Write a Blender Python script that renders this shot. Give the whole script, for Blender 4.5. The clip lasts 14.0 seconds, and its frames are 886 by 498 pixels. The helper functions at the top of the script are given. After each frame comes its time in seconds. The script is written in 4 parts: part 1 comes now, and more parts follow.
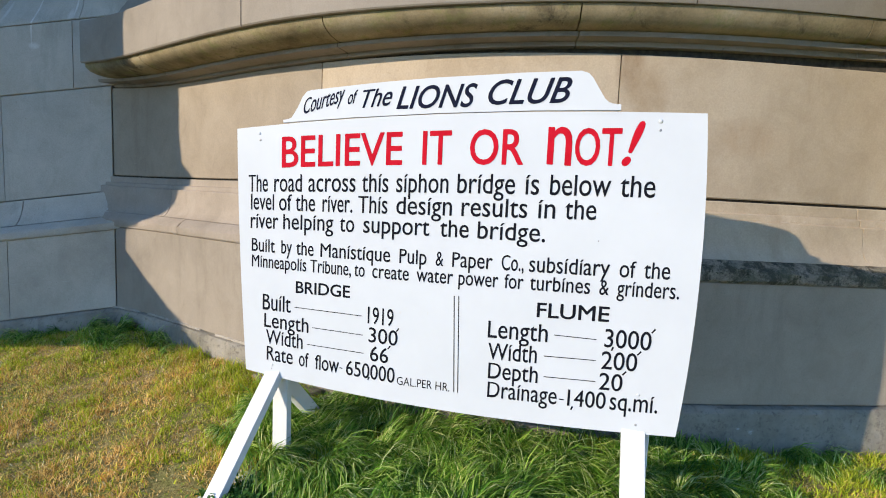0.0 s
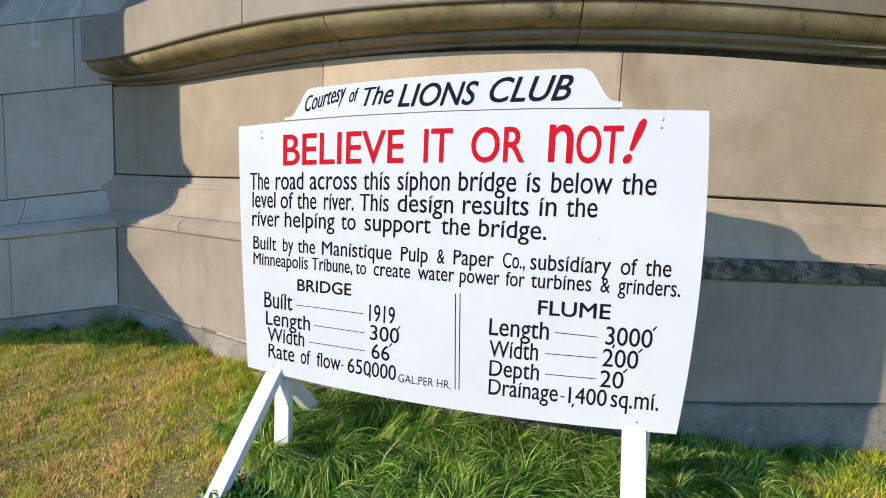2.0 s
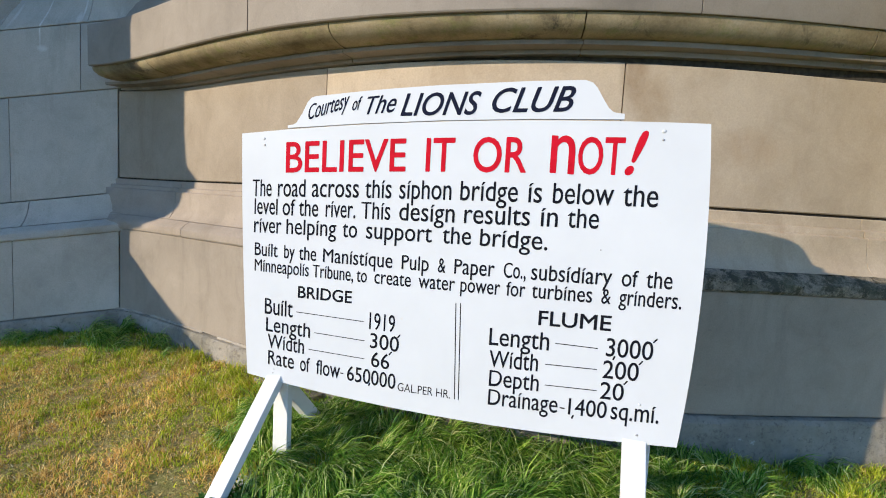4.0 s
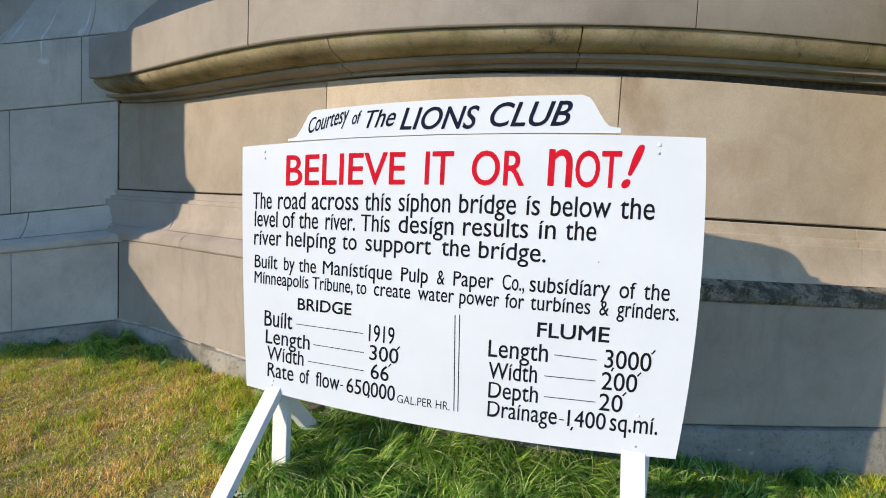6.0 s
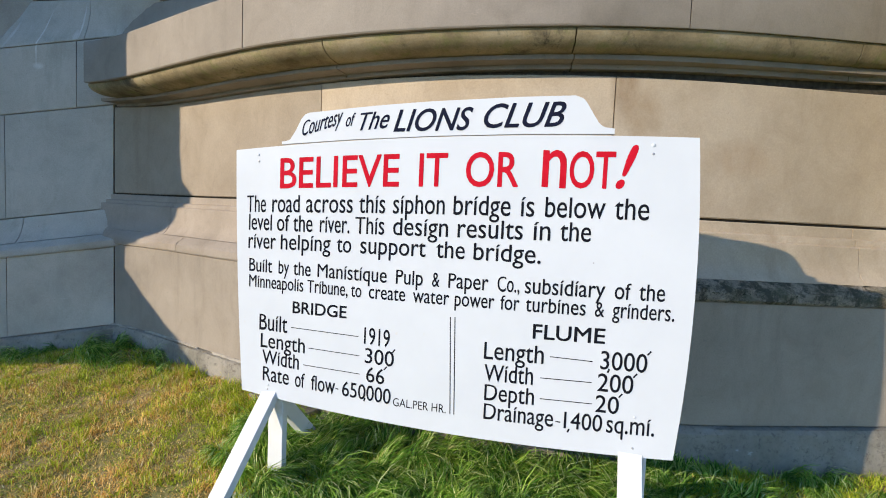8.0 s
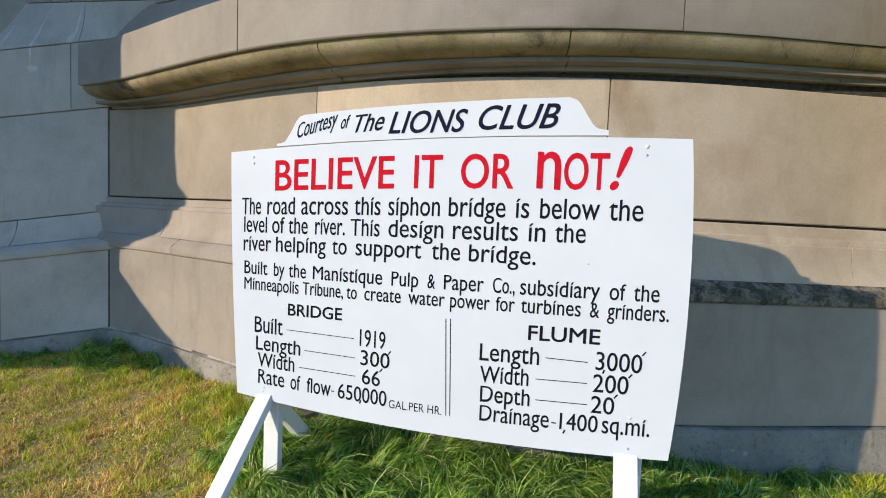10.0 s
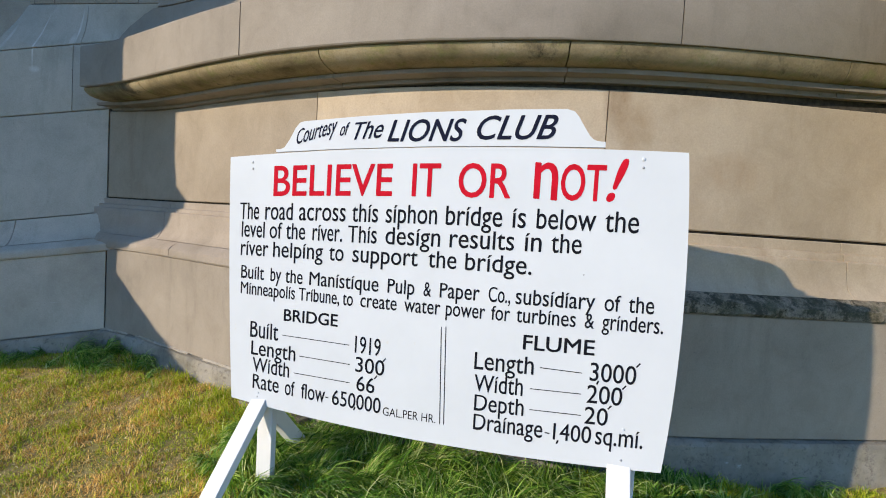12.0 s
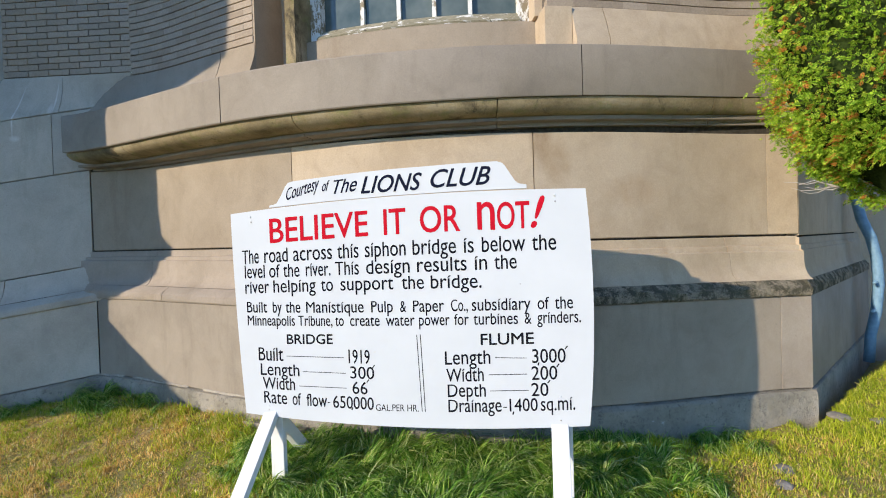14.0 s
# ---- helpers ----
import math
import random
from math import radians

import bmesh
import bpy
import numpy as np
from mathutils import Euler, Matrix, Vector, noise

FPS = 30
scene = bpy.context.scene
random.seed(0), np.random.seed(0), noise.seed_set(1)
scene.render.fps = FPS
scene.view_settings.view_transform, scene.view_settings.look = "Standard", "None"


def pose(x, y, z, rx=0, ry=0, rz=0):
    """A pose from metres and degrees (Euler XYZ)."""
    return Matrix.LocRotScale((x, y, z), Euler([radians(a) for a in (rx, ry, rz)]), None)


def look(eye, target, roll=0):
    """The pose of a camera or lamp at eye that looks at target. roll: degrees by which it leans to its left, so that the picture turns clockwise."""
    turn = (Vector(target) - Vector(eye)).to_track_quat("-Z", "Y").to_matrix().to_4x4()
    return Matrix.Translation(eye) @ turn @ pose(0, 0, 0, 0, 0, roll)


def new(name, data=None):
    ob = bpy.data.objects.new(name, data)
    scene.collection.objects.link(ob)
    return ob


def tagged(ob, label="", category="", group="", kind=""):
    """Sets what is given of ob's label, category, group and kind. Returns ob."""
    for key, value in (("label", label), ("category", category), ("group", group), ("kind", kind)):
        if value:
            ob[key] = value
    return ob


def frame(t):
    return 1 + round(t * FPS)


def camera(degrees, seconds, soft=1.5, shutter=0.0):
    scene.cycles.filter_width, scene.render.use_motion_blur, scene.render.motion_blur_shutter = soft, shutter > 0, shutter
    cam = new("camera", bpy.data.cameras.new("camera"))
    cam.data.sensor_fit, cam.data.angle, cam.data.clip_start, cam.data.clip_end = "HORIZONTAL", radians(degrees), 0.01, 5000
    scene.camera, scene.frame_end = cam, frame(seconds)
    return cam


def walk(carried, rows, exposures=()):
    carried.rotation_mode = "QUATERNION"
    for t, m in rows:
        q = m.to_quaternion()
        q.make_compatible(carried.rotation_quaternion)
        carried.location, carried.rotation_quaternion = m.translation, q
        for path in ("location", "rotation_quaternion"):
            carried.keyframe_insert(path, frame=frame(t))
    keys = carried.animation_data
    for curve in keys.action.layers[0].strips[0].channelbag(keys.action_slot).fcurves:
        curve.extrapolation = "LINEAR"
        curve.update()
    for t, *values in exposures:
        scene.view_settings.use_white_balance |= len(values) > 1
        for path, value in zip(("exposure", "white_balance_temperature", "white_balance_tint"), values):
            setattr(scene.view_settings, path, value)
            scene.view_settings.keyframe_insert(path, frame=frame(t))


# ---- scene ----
cam = camera(86.19, 14.0, soft=1.0)
ROWS = [  # seconds, x, y, z, then the three turns in degrees
    (0, -0.2506, -3.2611, 1.1956, 84.635, -2.458, 15.480),
    (0.5, -0.2446, -3.2588, 1.1936, 84.527, -2.285, 15.452),
    (1, -0.2457, -3.2626, 1.1779, 84.041, -2.665, 15.628),
    (1.5, -0.2509, -3.2615, 1.1889, 83.771, -2.625, 15.856),
    (2, -0.2515, -3.2642, 1.1933, 84.425, -2.416, 15.578),
    (2.5, -0.2479, -3.2634, 1.1861, 84.304, -2.824, 15.864),
    (3, -0.2513, -3.2621, 1.2019, 84.707, -3.193, 15.925),
    (5.5, -0.2467, -3.2698, 1.2142, 85.518, -2.798, 15.699),
    (6, -0.2496, -3.2776, 1.2259, 86.119, -2.926, 15.634),
    (6.5, -0.2466, -3.2808, 1.2224, 86.136, -2.994, 15.659),
    (7, -0.2411, -3.2679, 1.2176, 86.013, -3.069, 15.608),
    (7.5, -0.2389, -3.2630, 1.2240, 86.073, -2.819, 15.606),
    (8, -0.2339, -3.2649, 1.2265, 86.368, -2.530, 15.488),
    (8.5, -0.2331, -3.2716, 1.2259, 86.670, -2.279, 15.296),
    (11, -0.2240, -3.2616, 1.2248, 86.616, -2.455, 14.996),
    (11.5, -0.2348, -3.2753, 1.2268, 86.647, -2.884, 15.364),
    (12, -0.2177, -3.2693, 1.2388, 87.277, -3.312, 14.969),
    (12.5, -0.2255, -3.2826, 1.2451, 88.115, -1.760, 13.590),
    (13, -0.2058, -3.3260, 1.2078, 86.582, -2.322, 12.794),
    (13.5, -0.1616, -3.6257, 1.1582, 86.144, -2.472, 13.683),
    (14, -0.1050, -3.8469, 1.3151, 89.123, 1.805, 10.158),
]
walk(cam, [(t, pose(x, y, z, rx, ry, rz)) for t, x, y, z, rx, ry, rz in ROWS], exposures=[(t, e, 6190, 11.3) for t, e in ((0.0, 0.63), (3.0, 0.63), (5.5, 0.57), (6.2, 0.63), (7.8, 0.62), (8.5, 0.56), (11.5, 0.53), (12.7, 0.49), (13.5, 0.54), (14.0, 0.61))])

# ---- daylight ----
SUN_AZ = radians(44.0)  # the light travels to +x, +y
SUN_EL = radians(19.0)
world = bpy.data.worlds.new("sky")
scene.world = world
world.use_nodes = True
sky = world.node_tree.nodes.new("ShaderNodeTexSky")
sky.sky_type = "NISHITA"
sky.sun_disc = False
sky.sun_elevation = SUN_EL
sky.sun_rotation = SUN_AZ + math.pi
sky.altitude = 180
sky.air_density = 1.0
sky.dust_density = 0.05
sky.ozone_density = 5.5
bg = world.node_tree.nodes["Background"]
world.node_tree.links.new(sky.outputs[0], bg.inputs[0])
bg.inputs[1].default_value = 0.19
sun = new("sun", bpy.data.lights.new("sun", "SUN"))
sun.data.energy = 3.75
sun.data.angle = radians(0.53)
sun.data.color = (1.0, 0.835, 0.61)
_to = Vector((math.sin(SUN_AZ) * math.cos(SUN_EL), math.cos(SUN_AZ) * math.cos(SUN_EL), -math.sin(SUN_EL)))
sun.matrix_world = look((0, 0, 8), Vector((0, 0, 8)) + _to)


# ---- materials ----
class Mat:
    """A small node builder."""

    def __init__(self, name, rough=0.8, metal=0.0, spec=0.3):
        self.m = bpy.data.materials.new(name)
        self.m.use_nodes = True
        self.t = self.m.node_tree
        self.b = self.t.nodes["Principled BSDF"]
        self.b.inputs["Roughness"].default_value = rough
        self.b.inputs["Metallic"].default_value = metal
        self.b.inputs["Specular IOR Level"].default_value = spec
        self.tc = self.t.nodes.new("ShaderNodeTexCoord")
        self.geo = self.t.nodes.new("ShaderNodeNewGeometry")
        self.h = None

    def link(self, a, b):
        self.t.links.new(a, b)

    def noise(self, scale, detail=5.0, rough=0.6, stretch=(1, 1, 1), warp=0.0):
        mp = self.t.nodes.new("ShaderNodeMapping")
        mp.inputs["Scale"].default_value = stretch
        self.link(self.geo.outputs["Position"], mp.inputs[0])
        n = self.t.nodes.new("ShaderNodeTexNoise")
        n.inputs["Scale"].default_value = scale
        n.inputs["Detail"].default_value = detail
        n.inputs["Roughness"].default_value = rough
        n.inputs["Distortion"].default_value = warp
        self.link(mp.outputs[0], n.inputs["Vector"])
        return n.outputs["Fac"]

    def ramp(self, fac, stops):
        r = self.t.nodes.new("ShaderNodeValToRGB")
        e = r.color_ramp.elements
        while len(e) < len(stops):
            e.new(0.5)
        for el, (p, c) in zip(e, stops):
            el.position = p
            el.color = (*c, 1) if len(c) == 3 else c
        self.link(fac, r.inputs[0])
        return r.outputs[0]

    def mask(self, fac, lo, hi):
        return self.ramp(fac, [(lo, (0, 0, 0)), (hi, (1, 1, 1))])

    def mix(self, a, b, fac, mode="MIX"):
        x = self.t.nodes.new("ShaderNodeMix")
        x.data_type = "RGBA"
        x.blend_type = mode
        for sock, v in ((x.inputs[6], a), (x.inputs[7], b), (x.inputs[0], fac)):
            if isinstance(v, (int, float)):
                sock.default_value = v
            elif isinstance(v, tuple):
                sock.default_value = (*v, 1)
            else:
                self.link(v, sock)
        return x.outputs[2]

    def color(self, c):
        if isinstance(c, tuple):
            self.b.inputs["Base Color"].default_value = (*c, 1)
        else:
            self.link(c, self.b.inputs["Base Color"])
        return self

    def bump(self, fac, strength, dist):
        n = self.t.nodes.new("ShaderNodeBump")
        n.inputs["Strength"].default_value = strength
        n.inputs["Distance"].default_value = dist
        self.link(fac, n.inputs["Height"])
        if self.h:
            self.link(self.h, n.inputs["Normal"])
        self.h = n.outputs[0]
        self.link(self.h, self.b.inputs["Normal"])
        return self

    def island(self):
        return self.geo.outputs["Random Per Island"]

    def spot(self, place, size):
        """1 at a place, falling to 0 at the given half sizes along x, y and z."""
        mp = self.t.nodes.new("ShaderNodeMapping")
        mp.vector_type = "TEXTURE"
        mp.inputs["Location"].default_value = place
        mp.inputs["Scale"].default_value = size
        self.link(self.geo.outputs["Position"], mp.inputs[0])
        g = self.t.nodes.new("ShaderNodeTexGradient")
        g.gradient_type = "SPHERICAL"
        self.link(mp.outputs[0], g.inputs[0])
        return g.outputs["Fac"]

    def piece(self):
        o = self.t.nodes.new("ShaderNodeObjectInfo")
        return o.outputs["Random"]


def stone_mat(name, base, light, dark, stain, grain=90.0, runs=()):
    m = Mat(name, 0.88, spec=0.2)
    big = m.noise(1.1, 6, 0.62)
    c = m.ramp(big, [(0.3, dark), (0.5, base), (0.72, light)])
    c = m.mix(c, m.ramp(m.piece(), [(0, (0.88, 0.89, 0.9)), (1, (1.08, 1.05, 1.0))]), 0.8, "MULTIPLY")
    blot = m.noise(4.5, 6, 0.7, (1, 1, 0.8), 0.8)
    c = m.mix(c, m.ramp(blot, [(0.32, (0.84, 0.83, 0.81)), (0.5, (1.0, 1.0, 1.0)), (0.68, (1.11, 1.11, 1.10))]), 0.6, "MULTIPLY")
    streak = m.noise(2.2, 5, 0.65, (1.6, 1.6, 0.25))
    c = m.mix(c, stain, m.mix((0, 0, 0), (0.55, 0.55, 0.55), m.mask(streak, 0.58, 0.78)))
    crust = m.noise(3.4, 8, 0.72, (0.5, 0.5, 3.2), 0.5)
    c = m.mix(c, light, m.mix((0, 0, 0), (0.8, 0.8, 0.8), m.mask(crust, 0.66, 0.7)))
    pock = m.noise(34, 5, 0.6)
    c = m.mix(c, dark, m.mix((0, 0, 0), (0.75, 0.75, 0.75), m.mask(pock, 0.66, 0.71)))
    for place, size, tint, amount in runs:
        edge = m.mix(m.mask(m.noise(9, 6, 0.7, (1, 1, 0.5), 0.6), 0.3, 0.66), (1, 1, 1), 0.25)
        c = m.mix(c, tint, m.mix((0, 0, 0), (amount, amount, amount), m.mix(m.mask(m.spot(place, size), 0.02, 0.6), edge, 1.0, "MULTIPLY")))
    fine = m.noise(grain, 4, 0.7)
    c = m.mix(c, m.ramp(fine, [(0.3, (0.86, 0.86, 0.86)), (0.7, (1.1, 1.1, 1.1))]), 0.7, "MULTIPLY")
    m.color(c)
    m.bump(fine, 0.25, 0.003)
    m.bump(m.noise(9, 5, 0.6), 0.2, 0.01)
    return m.m


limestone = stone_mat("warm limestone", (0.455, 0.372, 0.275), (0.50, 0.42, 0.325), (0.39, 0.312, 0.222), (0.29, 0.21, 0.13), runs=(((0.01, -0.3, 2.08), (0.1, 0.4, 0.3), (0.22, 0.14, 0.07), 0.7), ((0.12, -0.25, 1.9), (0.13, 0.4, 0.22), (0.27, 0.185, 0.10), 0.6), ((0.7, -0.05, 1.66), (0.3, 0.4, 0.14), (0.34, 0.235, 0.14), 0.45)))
# greyer, darker copy of limestone; its colour offsets too strong light
limestone_toned = stone_mat("greyer, toned-down warm limestone", (0.32, 0.268, 0.207), (0.365, 0.31, 0.245), (0.27, 0.223, 0.168), (0.205, 0.155, 0.103))
limestone_grey = stone_mat("weathered and toned-down grey limestone", (0.305, 0.262, 0.212), (0.345, 0.298, 0.243), (0.25, 0.215, 0.175), (0.17, 0.148, 0.12), 120.0)


def yellow_stone_mat():
    m = Mat("yellow-brown blotched limestone", 0.92, spec=0.15)
    # yellow-brown base with greenish and near-black patches
    c = m.ramp(m.noise(2.6, 7, 0.65), [(0.3, (0.10, 0.08, 0.045)), (0.43, (0.22, 0.175, 0.10)), (0.56, (0.315, 0.255, 0.15)), (0.72, (0.38, 0.325, 0.225))])
    c = m.mix(c, (0.20, 0.21, 0.07), m.mix((0, 0, 0), (0.6, 0.6, 0.6), m.mask(m.noise(5.5, 6, 0.7), 0.54, 0.66)))
    c = m.mix(c, (0.055, 0.048, 0.036), m.mix((0, 0, 0), (0.8, 0.8, 0.8), m.mask(m.noise(3.3, 7, 0.75, (1, 1, 0.5), 0.6), 0.57, 0.66)))
    fine = m.noise(80, 5, 0.75)
    c = m.mix(c, m.ramp(fine, [(0.3, (0.75, 0.75, 0.75)), (0.7, (1.15, 1.15, 1.15))]), 0.8, "MULTIPLY")
    m.color(c)
    m.bump(fine, 0.4, 0.004)
    m.bump(m.noise(12, 5, 0.6), 0.3, 0.012)
    return m.m


limestone_yellow = yellow_stone_mat()
# darker limestone with near-black streaks
streaked_stone = stone_mat("dark-streaked limestone", (0.26, 0.225, 0.185), (0.31, 0.27, 0.225), (0.15, 0.128, 0.105), (0.05, 0.045, 0.038), 110.0)
# darker copy of limestone; tones down sun and deepens shade through its colour
shade_stone = stone_mat("darkened plinth limestone", (0.335, 0.285, 0.235), (0.38, 0.33, 0.275), (0.275, 0.235, 0.19), (0.21, 0.172, 0.132))

lime = (0.74, 0.73, 0.69)
# wing stone coloured cooler and lighter, standing in for blue skylight in its shade
shade_tint_stone = stone_mat("shade-tinted limestone", (0.445, 0.41, 0.35), (0.51, 0.472, 0.405), (0.35, 0.32, 0.272), (0.23, 0.208, 0.165), runs=(((-4.942, -0.08, 2.72), (0.010, 0.3, 0.36), lime, 0.7), ((-4.925, -0.07, 2.43), (0.05, 0.3, 0.035), lime, 0.6), ((-4.625, 0.04, 2.86), (0.011, 0.3, 0.2), lime, 0.7), ((-4.65, 0.03, 2.72), (0.03, 0.3, 0.08), lime, 0.5), ((-5.2, -0.19, 2.72), (0.02, 0.3, 0.2), lime, 0.5)))


def concrete_mat():
    m = Mat("rough old concrete", 0.93, spec=0.15)
    c = m.ramp(m.noise(2.5, 8, 0.7), [(0.3, (0.17, 0.158, 0.125)), (0.52, (0.29, 0.265, 0.215)), (0.75, (0.40, 0.36, 0.30))])
    pit = m.noise(26, 8, 0.8)
    c = m.mix(c, (0.13, 0.115, 0.095), m.mix((0, 0, 0), (0.75, 0.75, 0.75), m.mask(pit, 0.52, 0.64)))
    c = m.mix(c, (0.52, 0.50, 0.45), m.mix((0, 0, 0), (0.7, 0.7, 0.7), m.mask(m.noise(8, 7, 0.75, (0.7, 0.7, 2.2)), 0.645, 0.69)))
    m.color(c)
    m.bump(pit, 0.8, 0.015)
    m.bump(m.noise(7, 6, 0.7), 0.5, 0.03)
    m.bump(m.noise(140, 3), 0.3, 0.004)
    return m.m


concrete = concrete_mat()


def mossy_shaded_mat():
    m = Mat("eroded, stained and shade-darkened limestone", 0.95, spec=0.1)
    n = m.noise(55, 7, 0.8)
    c = m.ramp(n, [(0.3, (0.16, 0.14, 0.105)), (0.46, (0.32, 0.275, 0.21)), (0.66, (0.43, 0.365, 0.28))])
    # dark stains, spread wider so the colour also carries shade on the ledge
    c = m.mix(c, (0.05, 0.052, 0.036), m.mix((0, 0, 0), (0.85, 0.85, 0.85), m.mask(m.noise(10, 9, 0.8), 0.44, 0.55)))
    c = m.mix(c, (0.12, 0.12, 0.075), m.mix((0, 0, 0), (0.6, 0.6, 0.6), m.mask(m.noise(4, 6, 0.75), 0.5, 0.64)))
    m.color(c)
    m.bump(n, 0.9, 0.02)
    return m.m


mossy_shaded = mossy_shaded_mat()



def mortar_mat():
    m = Mat("dark mortar", 0.95, spec=0.1)
    m.color(m.ramp(m.noise(30, 5), [(0.3, (0.03, 0.028, 0.022)), (0.7, (0.085, 0.075, 0.06))]))
    return m.m


mortar = mortar_mat()


def brick_mat():
    m = Mat("tan brick", 0.9, spec=0.2)
    c = m.ramp(m.piece(), [(0, (0.29, 0.235, 0.18)), (0.35, (0.345, 0.285, 0.22)), (0.7, (0.375, 0.31, 0.245)), (1, (0.315, 0.265, 0.21))])
    n = m.noise(60, 5, 0.7)
    c = m.mix(c, m.ramp(n, [(0.3, (0.75, 0.75, 0.75)), (0.7, (1.15, 1.15, 1.15))]), 0.8, "MULTIPLY")
    m.color(c)
    m.bump(n, 0.4, 0.004)
    return m.m


brick = brick_mat()


def white_paint_mat():
    m = Mat("white sign enamel", 0.55, spec=0.2)
    n = m.noise(3.0, 4)
    c = m.ramp(n, [(0.3, (0.525, 0.555, 0.59)), (0.7, (0.56, 0.59, 0.625))])
    c = m.mix(c, (0.55, 0.52, 0.46), m.mix((0, 0, 0), (0.35, 0.35, 0.35), m.mask(m.noise(38, 3, 0.5), 0.72, 0.78)))
    m.color(c)
    m.bump(m.noise(60, 3, 0.5, (1, 1, 0.25)), 0.05, 0.003)
    return m.m


white_paint = white_paint_mat()


def stand_mat():
    m = Mat("worn white paint on lumber", 0.6, spec=0.3)
    grain = m.noise(14, 6, 0.65, (6, 6, 0.6))
    c = m.ramp(m.noise(5, 4), [(0.3, (0.62, 0.63, 0.65)), (0.7, (0.70, 0.71, 0.73))])
    c = m.mix(c, (0.33, 0.28, 0.22), m.mix((0, 0, 0), (0.8, 0.8, 0.8), m.mask(m.noise(26, 6, 0.7, (1, 1, 0.5)), 0.68, 0.74)))
    m.color(c)
    m.bump(grain, 0.15, 0.004)
    return m.m


stand_paint = stand_mat()


def letter_mat(name, a, b):
    m = Mat(name, 0.75, spec=0.04)
    m.color(m.ramp(m.noise(18, 4), [(0.3, a), (0.7, b)]))
    return m.m


black_paint = letter_mat("black lettering enamel", (0.006, 0.007, 0.011), (0.012, 0.013, 0.018))
navy_paint = letter_mat("blue-black lettering enamel", (0.007, 0.009, 0.022), (0.013, 0.016, 0.034))
red_paint = letter_mat("red lettering enamel", (0.40, 0.006, 0.016), (0.50, 0.010, 0.025))


def plain_mat(name, a, b, rough=0.6, metal=0.0, scale=20.0):
    m = Mat(name, rough, metal)
    n = m.noise(scale, 5)
    m.color(m.ramp(n, [(0.3, a), (0.7, b)]))
    m.bump(n, 0.15, 0.004)
    return m.m


steel = plain_mat("dull galvanised steel", (0.32, 0.32, 0.33), (0.46, 0.46, 0.47), 0.45, 0.8)
pipe_mat = plain_mat("weathered blue-grey pipe paint", (0.13, 0.24, 0.36), (0.20, 0.34, 0.48), 0.5)
brick_mortar = plain_mat("grey brick mortar", (0.10, 0.085, 0.07), (0.16, 0.14, 0.115), 0.95, 0, 30)
rock_mat = plain_mat("pale field stone", (0.17, 0.155, 0.14), (0.31, 0.285, 0.25), 0.9, 0, 12)
paver_mat = plain_mat("pale concrete paver", (0.22, 0.19, 0.15), (0.32, 0.28, 0.23), 0.92, 0, 30)
bark_mat = plain_mat("grey-brown bark", (0.12, 0.085, 0.06), (0.24, 0.18, 0.13), 0.9, 0, 40)
twig_mat = plain_mat("bleached bare twig", (0.42, 0.38, 0.34), (0.55, 0.50, 0.45), 0.8)
dead_leaf_mat = plain_mat("dry tan leaf", (0.42, 0.20, 0.07), (0.55, 0.32, 0.13), 0.8)


def soil():
    m = Mat("soil and thatch", 0.95, spec=0.1)
    c = m.ramp(m.noise(22, 8, 0.8), [(0.36, (0.075, 0.052, 0.024)), (0.48, (0.34, 0.24, 0.11)), (0.68, (0.60, 0.47, 0.27))])
    c = m.mix(c, m.ramp(m.noise(60, 6, 0.7), [(0.35, (0.08, 0.09, 0.02)), (0.65, (0.36, 0.35, 0.11))]), m.mask(m.noise(1.3, 6, 0.7), 0.38, 0.62))
    m.color(c)
    m.bump(m.noise(30, 6, 0.7), 0.7, 0.03)
    return m.m


soil_mat = soil()


def grass_mat(name, stops, clump=0.0):
    m = Mat(name, 0.6, spec=0.12)
    c = m.ramp(m.island(), stops)
    c = m.mix(c, m.ramp(m.noise(1.7, 4, 0.6), [(0.3, (0.66, 0.74, 0.66)), (0.7, (1.25, 1.15, 1.0))]), 0.8, "MULTIPLY")
    if clump:
        c = m.mix(c, m.ramp(m.noise(clump, 3, 0.5), [(0.36, (0.5, 0.62, 0.6)), (0.62, (1.15, 1.12, 1.0))]), 0.9, "MULTIPLY")
    m.color(c)
    tr = m.t.nodes.new("ShaderNodeBsdfTranslucent")
    m.link(c, tr.inputs[0])
    mx = m.t.nodes.new("ShaderNodeMixShader")
    mx.inputs[0].default_value = 0.28
    m.link(m.b.outputs[0], mx.inputs[1])
    m.link(tr.outputs[0], mx.inputs[2])
    m.link(mx.outputs[0], m.t.nodes["Material Output"].inputs[0])
    return m.m


green_grass = grass_mat("green lawn grass", [(0, (0.16, 0.27, 0.022)), (0.4, (0.43, 0.52, 0.032)), (0.82, (0.64, 0.67, 0.06)), (1, (0.84, 0.74, 0.24))])
dry_grass = grass_mat("dry straw grass", [(0, (0.46, 0.26, 0.08)), (0.4, (0.80, 0.54, 0.17)), (0.8, (0.90, 0.68, 0.27)), (1, (0.93, 0.84, 0.56))])
long_grass = grass_mat("lush long grass", [(0, (0.02, 0.085, 0.012)), (0.35, (0.15, 0.34, 0.035)), (0.76, (0.45, 0.62, 0.13)), (1, (0.80, 0.82, 0.46))], 7.0)
weed_green = grass_mat("dark weed leaves", [(0, (0.03, 0.09, 0.02)), (0.6, (0.06, 0.16, 0.03)), (1, (0.12, 0.25, 0.06))])
